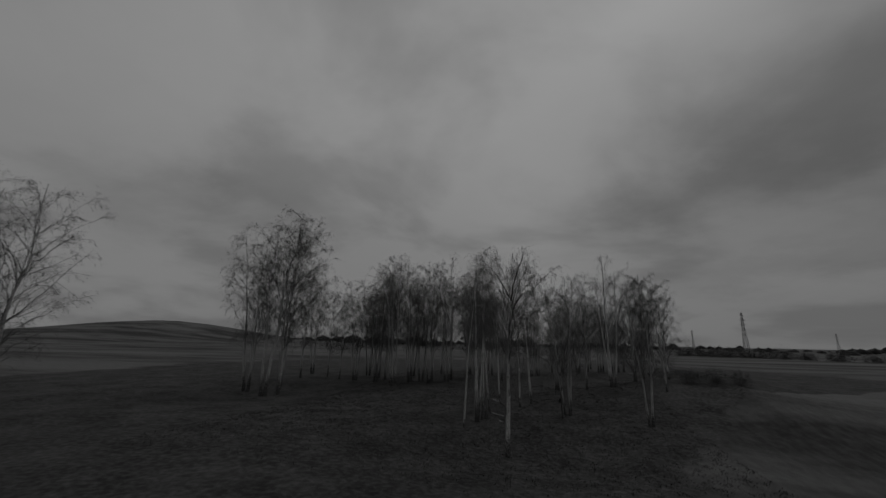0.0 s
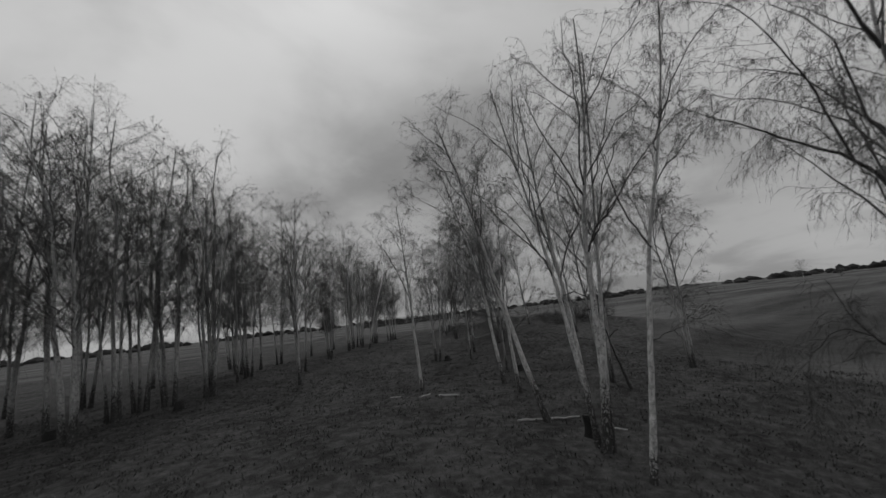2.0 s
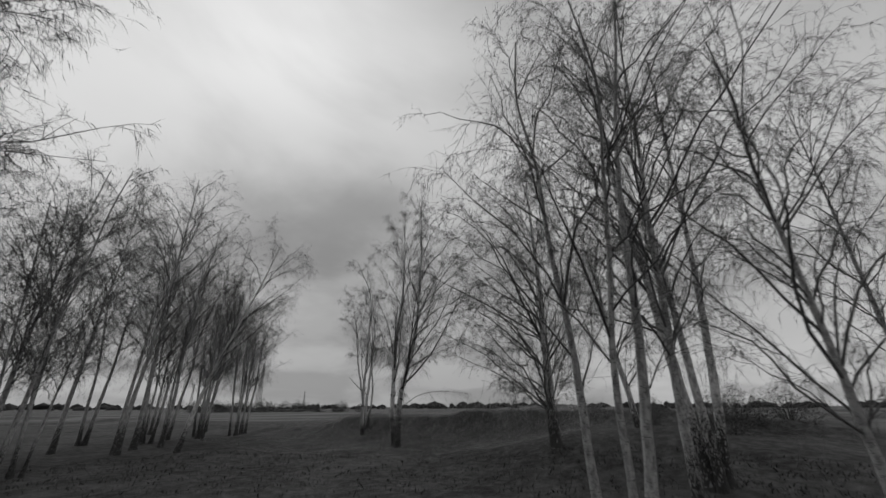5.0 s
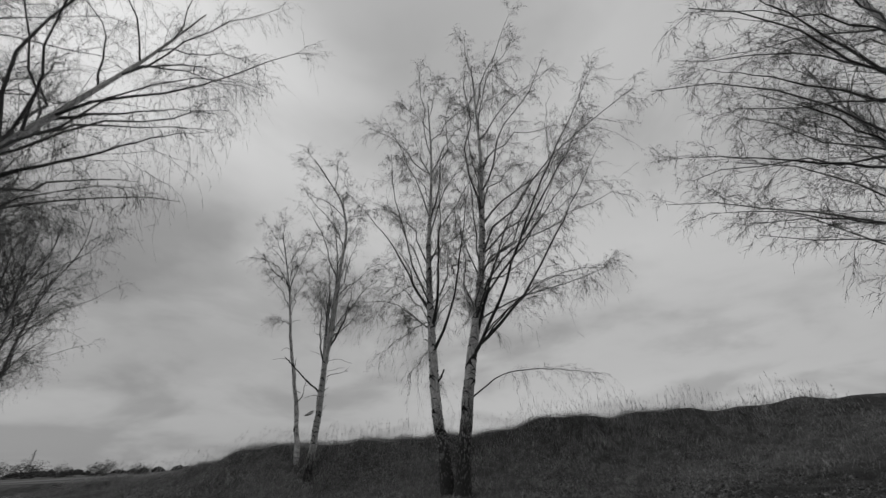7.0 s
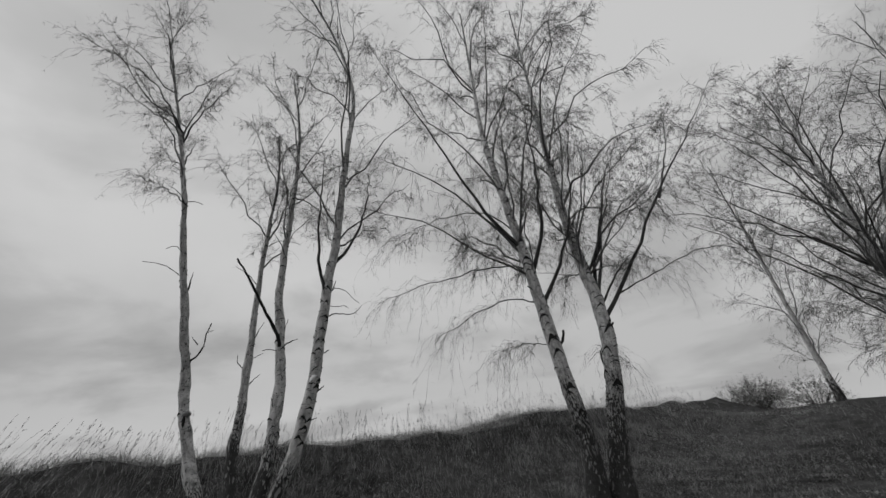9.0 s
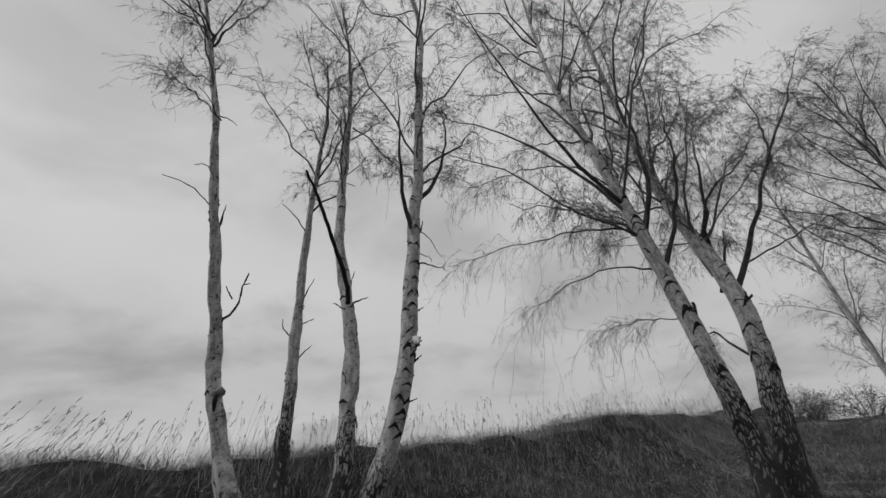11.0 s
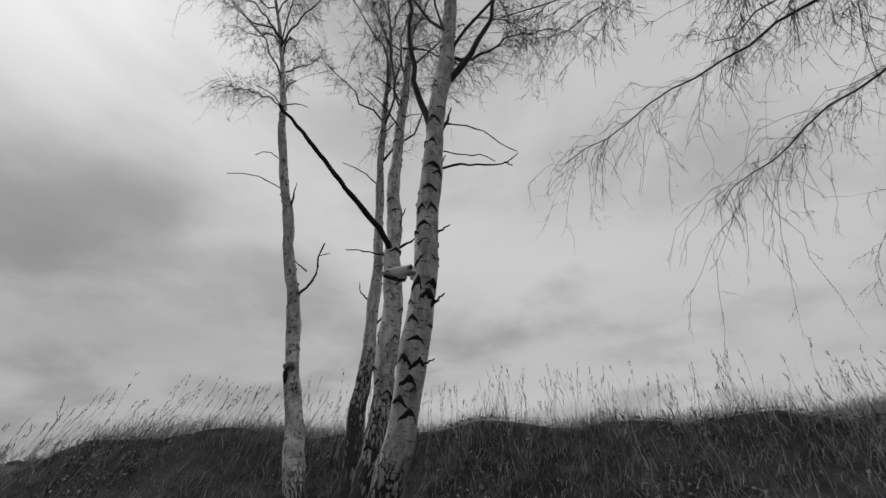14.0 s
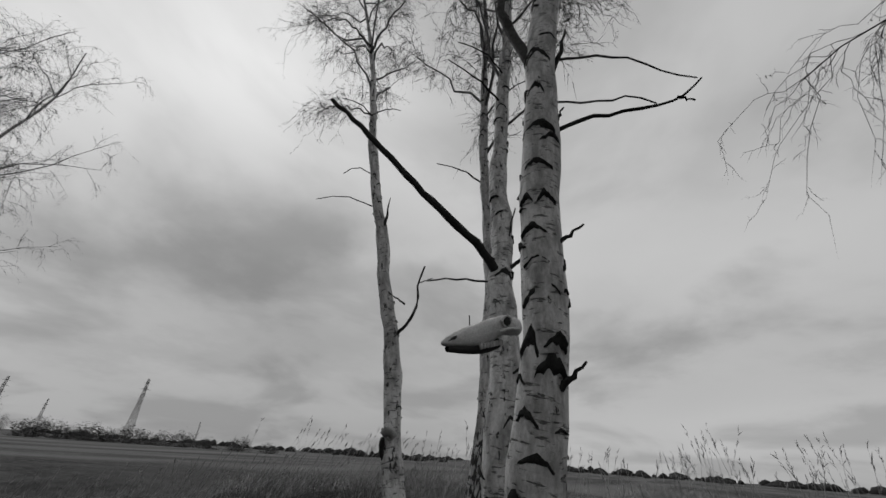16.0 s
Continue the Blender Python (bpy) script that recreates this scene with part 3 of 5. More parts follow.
def limb_mesh(points, r0, r1=0.003, rings=16, sides=6, rng=None):
    path, t = smooth_path(points, rings)
    if rng is not None:
        path[2:] += np.cumsum(rng.normal(0, 0.016, path[2:].shape), axis=0) * 0.6 + rng.normal(0, 0.016, path[2:].shape)
    rad = r0 + (r1 - r0) * (t / t[-1]) ** 0.8
    v, q = tubes(path[None], rad[None], sides)
    return mesh_from("limb", v, q), path


STEMS = {}


def birch(base, trunk_points, r_foot, r_top, limbs, rng, label, group="", bark=None, rings=44, sides=14, age=1.6, flare=0.5, crown=None,
          low=4.0, wide=1.5, shift=(0, 0), over=0.5, shape=ROUND, buds=0, rough=0.05, power=0.85, more=()):
    """A birch in world metres: an Empty at its foot, with trunk, limbs and the crown of twigs as parts. more: further stems from the same foot, as points and foot radius."""
    tree = tagged(new("birch_tree"), label=label, category="tree", group=group)
    tree.location = base
    org = np.array(base, float)
    trunks = []
    for points, r in ((trunk_points, r_foot), *more):
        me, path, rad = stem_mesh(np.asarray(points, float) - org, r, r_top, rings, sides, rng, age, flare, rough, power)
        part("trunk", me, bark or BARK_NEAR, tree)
        trunks.append((path, rad))
    own, free = [], []
    for p, r in limbs:
        p = np.asarray(p, float) - org
        me, line = limb_mesh(p, r, rng=rng)
        part("limb", me, LIMB, tree)
        (free if r < 0.025 and buds else own).append(line[3:])
    geo, ends = spread_crown(trunks, own, rng, low - org[2], wide, over, shape, shift, fringe=free, **(crown or {}))
    part("crown", mesh_from("crown", *geo), TWIG, tree, "fine dark hanging twigs", "stuff")
    STEMS[tree.name] = trunks[0]
    if buds:
        v, q = catkin_mesh(ends, rng, buds)
        part("catkin_fringe", mesh_from("catkin_fringe", v, q), LIMB, tree, "small hanging catkins", "stuff")
    return tree


# ---------------------------------------------------------------- ground
def ease(v):
    v = min(1.0, max(0.0, v))
    return v * v * (3 - 2 * v)


def hump(x, y, cx, cy, s):
    return math.exp(-((x - cx) ** 2 + (y - cy) ** 2) / (2 * s * s))


def crest_x(y):
    return 25.0 + 0.2 * math.sin(y * 0.55)


def lie(x, y):
    """The lie of the land without its small bumps."""
    z = 0.15 * ease((y - 45) / 10)
    crest = 0.35 + 0.97 * ease((69.5 - y) / 7.0) + 0.34 * ease((57 - y) / 3.5) - 0.15 * ease((51 - y) / 4) + 0.05 * math.sin(y * 1.9) + 0.04 * math.sin(y * 4.3 + 1)
    crest *= (0.72 + 0.28 * ease((y - 40) / 8)) * ease((y - 22) / 14)
    cx = crest_x(y)
    u = (x - 20.3) / (cx - 20.3)
    if u < 1:
        z += crest * max(0.0, u) ** 3.0
    else:
        z += crest * (1 - ease((x - cx - 1.0) / 16))
    z += 1.3 * hump(x, y, 20.5, 40, 4.6) + 0.4 * hump(x, y, 20.5, 45, 2.4)
    z += 0.5 * hump(x, y, 22.0, 47.0, 3.0)
    z -= 0.38 * hump(x, y, 19.2, 61.0, 1.9)
    z -= 0.95 * hump(x, y, 6.5, 19, 4.5) + 1.7 * hump(x, y, 28, 18, 12) + 0.7 * hump(x, y, -18, 30, 6)
    return z


def height(x, y):
    far = math.hypot(x - 10, y - 40)
    fade = max(0.0, 1 - far / 140)
    turn = math.degrees(math.atan2(x - 10, y - 40))
    hill = (24 * math.exp(-((turn + 52) / 13) ** 2) + 5 * math.exp(-((turn - 68) / 5) ** 2)) * ease((far - 300) / 280)
    b = 0.10 * noise.noise((x * 0.35, y * 0.35, 0.0)) + 0.05 * noise.noise((x * 1.3, y * 1.3, 4.0)) + 0.02 * noise.noise((x * 3.7, y * 3.7, 9.0))
    return lie(x, y) * (1 if far < 90 else max(0, 1 - (far - 90) / 60)) + b * fade + 0.5 * noise.noise((x * 0.012, y * 0.012, 2.0)) * min(1, far / 120) + hill


def spaced(lo, hi, mid, half, step, grow):
    """Coordinates: even steps near the middle, then wider and wider."""
    inner = list(np.arange(mid - half, mid + half + 1e-6, step))
    up, d = inner[-1], step
    while up < hi:
        d *= grow
        up += d
        inner.append(up)
    down, d = inner[0], step
    while down > lo:
        d *= grow
        down -= d
        inner.insert(0, down)
    return np.array(inner)


def build_ground():
    xs = spaced(-2600, 2600, 14, 18, 0.28, 1.12)
    ys = spaced(-2600, 2600, 50, 24, 0.28, 1.10)
    verts = np.array([(x, y, height(x, y)) for y in ys for x in xs])
    n, m = len(xs), len(ys)
    idx = np.arange(n * m).reshape(m, n)
    quads = np.stack([idx[:-1, :-1], idx[:-1, 1:], idx[1:, 1:], idx[1:, :-1]], -1).reshape(-1, 4)
    x, y = verts[:, 0], verts[:, 1]
    # open fields beyond the heath: to the south-east, and far out all round
    field = np.maximum(np.clip((x - 8 - 0.15 * (y - 10)) / 9, 0, 1) * np.clip((34 - y) / 12, 0, 1), np.clip((np.hypot(x - 8, y - 45) - 48) / 26, 0, 1))
    field = np.maximum(field, np.clip((x - 20 - 1.2 * np.maximum(0, y - 34)) / 4, 0, 1))
    ob = part("ground", mesh_from("ground", verts, quads, attrs={"field": ("FLOAT", field)}), GROUND)
    tagged(ob, "dark heath ground with dry grass and paler fields", "ground", kind="structure")


build_ground()


def foot(x, y, sink=0.06):
    return (x, y, height(x, y) - sink)


# ---------------------------------------------------------------- birches by the bank
R = np.random.default_rng
GROUP_A = "slender birches on the grassy bank"

# slender birch with a bend, a dead side spike and a bracket growth
A1 = birch(foot(24.0, 61.6), [foot(23.95, 61.56, 0.2), (24.08, 61.66, 0.75), (24.25, 61.84, 1.25), (24.33, 61.98, 1.75), (24.38, 62.09, 2.3), (24.36, 62.16, 2.75), (24.30, 62.26, 3.2), (24.26, 62.36, 3.75), (24.17, 62.53, 4.5), (24.13, 62.68, 5.4), (24.18, 62.92, 6.5), (24.17, 63.3, 8.0), (24.13, 63.75, 9.6)],
           0.092, 0.012, [([(24.04, 62.62, 5.35), (24.0, 62.85, 5.5), (23.97, 63.15, 5.6), (23.95, 63.4, 5.58)], 0.012),
                          ([(24.1, 63.0, 7.0), (24.05, 63.5, 7.7), (24.0, 64.2, 8.25), (23.95, 64.8, 8.4)], 0.02),
                          ([(24.09, 62.95, 6.8), (24.2, 62.8, 7.7), (24.3, 62.5, 8.6), (24.3, 62.3, 9.3)], 0.02)],
           R(11), "slender white birch with a kinked trunk and thin crown", GROUP_A, rings=70, sides=18, age=0.6, flare=0.35, low=7.0, wide=1.35, over=0.6, crown=dict(limbs=13, branches=9, twigs=7, twiglets=8, size=0.55, hang=0.5, thick=0.85), buds=9, rough=0.11, bark=BARK_ROUGH)
A2 = birch(foot(24.1, 61.3), [foot(24.0, 61.45, 0.2), (24.2, 61.33, 0.8), (24.27, 61.31, 1.3), (24.36, 61.27, 2.0), (24.41, 61.25, 2.7), (24.39, 61.25, 3.4), (24.28, 61.27, 4.2), (24.15, 61.24, 5.4), (24.07, 61.2, 6.4), (24.0, 61.3, 7.6)],
           0.092, 0.012, [], R(12), "thin birch with broken side stubs", GROUP_A, rings=56, sides=16, age=1.6, flare=0.4, low=5.2, wide=1.0, over=0.5, crown=dict(limbs=9, branches=9, twigs=6, twiglets=8, size=0.5, hang=0.5, thick=0.85), buds=9, rough=0.11, bark=BARK_ROUGH)
A3 = birch(foot(23.6, 61.0), [foot(23.55, 61.1, 0.2), (23.57, 61.02, 0.75), (23.57, 60.93, 1.25), (23.57, 60.89, 1.9), (23.6, 60.89, 2.5), (23.7, 60.92, 3.0), (23.8, 60.97, 3.6), (23.86, 60.97, 4.4), (23.9, 60.92, 5.4), (23.9, 60.88, 6.6), (23.86, 60.95, 8.0), (23.8, 61.2, 9.4)],
           0.108, 0.012, [([(23.62, 60.94, 5.8), (23.7, 60.55, 5.75), (23.8, 60.2, 5.7), (23.9, 59.8, 5.75)], 0.014)],
           R(13), "grey birch with a long bare dead branch", GROUP_A, rings=64, sides=18, age=1.25, flare=0.4, low=5.8, wide=1.2, over=0.6, crown=dict(limbs=11, branches=9, twigs=7, twiglets=8, size=0.55, hang=0.5, thick=0.85), buds=9, rough=0.11, bark=BARK_ROUGH)
A4 = birch(foot(23.4, 60.9), [foot(23.55, 60.97, 0.2), (23.34, 60.84, 0.75), (23.16, 60.7, 1.25), (23.04, 60.59, 1.75), (22.97, 60.53, 2.25), (22.92, 60.5, 2.75), (22.88, 60.47, 3.2), (22.87, 60.42, 3.8), (22.85, 60.32, 4.5), (22.82, 60.27, 5.4), (22.77, 60.2, 6.6), (22.75, 60.1, 8.3), (22.75, 60.5, 9.8), (22.7, 61.2, 11.0), (22.65, 61.8, 12.0)],
           0.108, 0.014, [([(22.86, 60.46, 3.5), (22.8, 60.58, 3.95), (22.75, 60.68, 4.6), (22.75, 60.72, 5.4), (22.75, 60.66, 6.3)], 0.034),
                          ([(22.87, 60.4, 4.0), (22.85, 60.14, 4.4), (22.85, 59.92, 4.95), (22.85, 59.78, 5.7), (22.85, 59.7, 6.6)], 0.036),
                          ([(22.85, 60.32, 4.4), (23.05, 59.9, 4.8), (23.1, 59.5, 5.15), (23.2, 59.1, 5.3)], 0.022)],
           R(14), "white birch with dark arched scars and a forked top", GROUP_A, rings=84, sides=22, age=0.95, flare=0.4, low=4.9, wide=1.7, over=0.6, crown=dict(limbs=17, branches=9, twigs=7, twiglets=8, size=0.6, hang=0.5, thick=0.85), buds=9, rough=0.07)

# twin birches at the foot of the dune
GROUP_B = "twin birches at the foot of the dune"
B1 = birch(foot(21.66, 56.35), [foot(21.72, 56.42, 0.2), (21.6, 56.5, 1.0), (21.61, 56.63, 1.8), (21.66, 56.7, 2.7), (21.72, 56.74, 3.5), (21.8, 56.78, 4.4), (21.9, 56.83, 5.4), (22.05, 56.86, 6.6), (22.25, 56.83, 8.2), (22.3, 56.75, 10.2), (22.2, 56.8, 13.4)],
           0.155, 0.016, [([(21.75, 56.72, 4.1), (22.25, 56.9, 4.4), (22.7, 57.5, 4.4), (23.0, 57.95, 4.25), (23.3, 58.35, 4.18), (23.6, 58.75, 4.0), (23.7, 59.1, 3.85)], 0.02),
                          ([(21.76, 56.75, 4.5), (22.0, 57.2, 5.2), (22.2, 57.7, 6.3), (22.3, 58.4, 7.6), (22.3, 59.2, 8.7), (22.2, 60.0, 9.6)], 0.045),
                          ([(21.72, 56.7, 4.1), (21.5, 56.5, 4.8), (21.35, 56.4, 5.9), (21.3, 56.3, 7.4), (21.2, 56.3, 9.0)], 0.05),
                          ([(21.7, 56.7, 3.35), (21.5, 56.3, 4.0), (21.2, 55.9, 5.1), (21.0, 55.6, 6.6), (20.8, 55.3, 8.0)], 0.045),
                          ([(21.68, 56.7, 3.35), (22.1, 56.75, 3.62), (22.5, 56.9, 3.68), (23.0, 57.3, 3.45), (23.5, 57.85, 3.08)], 0.018),
                          ([(21.8, 56.76, 4.9), (22.2, 57.2, 5.5), (22.6, 57.9, 5.5), (22.9, 58.7, 5.1), (23.0, 59.3, 4.7)], 0.018),
                          ([(21.68, 56.7, 2.6), (22.2, 56.75, 2.72), (22.9, 56.9, 2.65)], 0.011)],
           R(21), "white birch leaning from a shared foot, dark fissured base", GROUP_B, rings=80, sides=20, age=2.0, flare=0.55, low=4.4, wide=2.6, shift=(0, 0.5), over=0.8, crown=dict(limbs=26, branches=13, twigs=9, twiglets=9, size=0.75, hang=0.85, thick=0.95, floor=0.9), buds=12, rough=0.04)
B2 = birch(foot(21.42, 55.95), [foot(21.55, 56.12, 0.2), (21.41, 55.98, 1.0), (21.29, 55.84, 1.8), (21.22, 55.71, 2.6), (21.29, 55.57, 3.4), (21.46, 55.44, 4.2), (21.64, 55.28, 5.2), (21.75, 55.14, 6.6), (21.8, 55.0, 8.4), (21.8, 54.92, 10.0), (21.75, 54.9, 12.2), (21.7, 54.9, 14.4)],
           0.17, 0.016, [([(21.42, 55.72, 2.1), (21.7, 55.35, 2.4), (22.0, 54.8, 2.7), (22.3, 54.2, 2.8), (22.6, 53.3, 2.76), (23.0, 52.3, 2.6)], 0.022),
                         ([(21.4, 55.6, 3.1), (21.3, 55.1, 3.7), (21.3, 54.45, 4.3), (21.4, 53.6, 4.9), (21.5, 52.6, 5.2), (21.5, 51.9, 5.1)], 0.03),
                         ([(21.3, 55.6, 3.2), (21.6, 54.95, 3.8), (21.85, 54.2, 4.7), (22.0, 53.3, 6.0), (22.0, 52.3, 7.6), (22.0, 51.5, 8.9), (22.0, 50.9, 9.8)], 0.055),
                         ([(21.5, 55.4, 4.4), (21.8, 54.8, 5.3), (22.0, 53.8, 6.6), (22.1, 52.9, 8.3), (22.1, 52.3, 9.6)], 0.045),
                         ([(21.4, 55.55, 3.4), (21.25, 55.25, 4.2), (21.1, 54.9, 5.2), (20.95, 54.3, 6.6), (20.8, 53.4, 8.0)], 0.05),
                         ([(21.26, 55.65, 2.95), (20.9, 55.05, 3.75), (20.38, 54.39, 4.91), (19.93, 53.86, 5.88), (19.49, 53.34, 6.74), (19.1, 52.71, 7.7), (18.8, 52.2, 8.5), (18.5, 51.75, 9.2)], 0.05),
                         ([(20.99, 55.2, 3.52), (20.48, 54.76, 3.77), (20.0, 54.16, 4.08), (19.67, 53.82, 4.22), (19.33, 53.46, 4.14), (19.07, 53.04, 4.0)], 0.018),
                         ([(21.4, 55.5, 4.0), (20.95, 54.75, 5.23), (20.61, 53.83, 5.88), (20.2, 52.77, 6.9), (19.89, 51.89, 7.5)], 0.035),
                         ([(20.05, 54.0, 5.6), (19.9, 53.2, 6.9), (19.9, 52.3, 8.3), (19.8, 51.6, 9.6)], 0.03)],
           R(22), "tall birch leaning from a shared foot, black fissured base", GROUP_B, rings=84, sides=20, age=2.2, flare=0.55, low=4.4, wide=3.1, shift=(0, -1.3), over=0.5, crown=dict(limbs=28, branches=13, twigs=9, twiglets=9, size=0.78, hang=0.85, thick=1.0, floor=0.9), buds=14, rough=0.04)

# lone birches on the slope
C1 = birch(foot(18.29, 46.10), [foot(18.33, 46.05, 0.2), (18.29, 46.11, 1.87), (18.29, 46.11, 3.18), (18.29, 46.11, 4.65), (18.29, 46.10, 6.39), (18.27, 46.14, 8.1), (18.24, 46.19, 9.8), (18.24, 46.19, 11.6)],
           0.19, 0.016, [([(18.29, 46.13, 3.26), (18.20, 46.57, 3.74), (18.03, 47.27, 4.48), (17.85, 48.14, 5.26), (17.59, 49.18, 6.05), (17.50, 49.79, 6.39)], 0.045),
                         ([(18.29, 46.14, 2.57), (18.20, 46.57, 2.83), (18.03, 47.27, 3.26), (17.85, 47.97, 3.96), (17.68, 48.75, 4.39)], 0.03),
                         ([(18.29, 46.12, 4.13), (18.16, 46.66, 5.44), (18.07, 47.10, 6.83), (17.94, 47.62, 8.13), (17.77, 48.40, 9.44), (17.59, 49.10, 10.31)], 0.06),
                         ([(18.29, 46.05, 3.52), (18.37, 45.53, 4.22), (18.55, 44.92, 5.35), (18.64, 44.40, 6.57)], 0.04),
                         ([(18.29, 46.12, 4.3), (18.9, 47.0, 5.3), (19.6, 48.1, 6.4), (20.2, 49.1, 7.3), (20.6, 49.9, 7.7)], 0.045),
                         ([(18.29, 46.12, 3.3), (18.8, 47.1, 3.9), (19.4, 48.1, 4.6), (19.9, 49.1, 5.3), (20.2, 49.8, 5.5)], 0.04),
                         ([(18.29, 46.12, 5.6), (18.8, 47.0, 7.2), (19.3, 48.0, 8.7), (19.7, 48.9, 9.8)], 0.045)],
           R(31), "broad bare birch with low spreading limbs", "", rings=60, sides=16, age=1.8, flare=0.5, low=2.4, wide=3.3, shift=(0.0, 1.4), over=0.1, shape=(0.55, 0.85, 1.0, 0.97, 0.75, 0.25), crown=dict(limbs=40, branches=13, twigs=8, twiglets=8, size=0.9, hang=0.5, thick=1.3), rough=0.04)
D1 = birch(foot(21.15, 44.09), [foot(21.15, 44.04, 0.2), (21.15, 44.20, 2.41), (21.14, 44.43, 3.88), (21.12, 44.60, 5.80), (21.09, 44.83, 7.61), (21.09, 45.11, 9.41), (21.03, 45.28, 10.54)],
           0.12, 0.014, [([(21.15, 44.26, 2.63), (21.15, 43.70, 3.42), (21.15, 43.24, 4.10), (21.15, 42.79, 4.55)], 0.03)],
           R(32), "thin leaning birch with few limbs", "", rings=44, sides=12, age=1.0, flare=0.4, low=3.2, wide=2.0, shift=(0.3, -0.5), over=0.8, crown=dict(limbs=20, branches=9, twigs=7, twiglets=6, size=0.8, hang=0.6, thick=1.1))

E1 = birch(foot(5.89, 20.10), [foot(5.89, 20.10, 0.2), (5.93, 20.06, 0.47), (5.98, 19.98, 1.23), (5.99, 19.96, 2.57), (6.06, 19.85, 4.19), (6.18, 19.66, 5.24), (6.27, 19.51, 6.29), (6.26, 19.53, 7.63), (6.36, 19.39, 8.97), (6.45, 19.24, 9.92)],
           0.14, 0.014, [([(6.12, 19.74, 4.05), (6.31, 19.04, 4.11), (6.59, 18.17, 4.40), (6.64, 17.66, 4.78), (6.20, 17.19, 4.84)], 0.03),
                         ([(6.26, 19.53, 7.15), (6.55, 18.75, 8.28), (6.71, 18.17, 8.72), (6.87, 17.57, 8.91), (7.05, 16.94, 9.15), (7.12, 16.50, 9.37)], 0.05),
                         ([(6.29, 19.53, 6.58), (6.90, 18.99, 7.37), (7.29, 18.44, 7.52), (7.53, 17.95, 7.17), (7.60, 17.69, 6.59)], 0.035),
                         ([(6.07, 19.84, 4.29), (5.89, 20.30, 5.21), (5.58, 20.93, 5.82), (5.15, 21.58, 6.39), (4.59, 22.41, 7.15), (4.27, 22.71, 7.52)], 0.045),
                         ([(6.26, 19.55, 7.25), (5.47, 19.82, 8.62), (4.61, 20.22, 9.69), (3.94, 20.53, 10.20), (3.53, 20.60, 10.16)], 0.04),
                         ([(6.07, 20.30, 5.15), (6.04, 20.41, 5.93), (5.53, 20.83, 7.98), (5.00, 21.31, 9.01), (4.39, 22.07, 9.46), (3.85, 22.70, 9.28)], 0.03),
                         ([(5.98, 19.96, 1.09), (5.53, 20.32, 1.50), (5.19, 20.66, 1.91), (4.98, 20.81, 2.34), (4.75, 20.99, 3.00)], 0.035),
                         ([(5.22, 20.63, 1.90), (4.90, 20.95, 2.06), (4.54, 21.33, 1.65), (4.41, 21.53, 0.75)], 0.014),
                         ([(6.01, 19.93, 3.05), (6.22, 19.25, 3.26), (6.25, 18.66, 3.05), (6.14, 18.31, 2.60)], 0.016)],
           R(33), "old birch with a crooked scarred trunk and low dead limbs", "", rings=54, sides=14, age=1.2, flare=0.4, low=5.6, wide=3.0, over=0.0, shift=(-0.2, -0.1), crown=dict(limbs=18, branches=13, twigs=9, twiglets=8, size=0.9, hang=1.0, thick=1.2), rough=0.07, bark=BARK_ROUGH)


# ---------------------------------------------------------------- the groves
def grove_template(h, r, seed, stems, label, lean=0.03, bare=0.34, wide=0.25, thick=1.15, fine=True):
    """A grove birch of one to three stems, at the origin."""
    rng = R(seed)
    tree = tagged(new("birch_tree"), label=label, category="tree", group="grove of birches on the heath")
    trunks = []
    for k in range(stems):
        az = k * 2.2 + rng.uniform(0, 1)
        ln = lean + (0.06 if stems > 1 else 0.0)
        hs = h * (1 - 0.1 * k)
        foot_at = np.array([math.cos(az), math.sin(az), 0]) * (0.2 if stems > 1 else 0)
        pts = [foot_at + np.array([math.cos(az) * ln * hs * f**1.2 + rng.normal(0, 0.012 * hs) * f, math.sin(az) * ln * hs * f**1.2 + rng.normal(0, 0.012 * hs) * f, hs * f]) for f in np.linspace(0, 1, 7)]
        me, path, rad = stem_mesh(pts, r * (1 - 0.15 * k), 0.014, 30, 10 if fine else 7, rng, 1.3, 0.5, power=0.8)
        part("trunk", me, BARK_FAR, tree)
        trunks.append((path, rad))
    geo, _ = spread_crown(trunks, [], rng, bare * h, wide * h / stems**0.3, 0.03 * h, limbs=round(30 / stems**0.7), branches=9, twigs=5, twiglets=6, size=1.0, hang=0.8, thick=thick, fine=fine, rise=0.9, joints=3)
    part("crown", mesh_from("crown", *geo), TWIG, tree, "limbs and a haze of fine bare twigs", "stuff")
    return tree


KINDS = [(13.5, 0.12, 41, 2, "tall bare birch with two pale stems"), (12.0, 0.10, 42, 1, "slim bare birch with a pale stem"), (14.5, 0.13, 43, 1, "tall bare birch with a full crown"),
         (11.0, 0.09, 44, 3, "bare birch with three pale stems"), (9.5, 0.075, 45, 1, "young bare birch with a thin stem")]
TEMPLATES = [grove_template(*k) for k in KINDS] + [grove_template(*k, thick=1.7, fine=False) for k in KINDS]
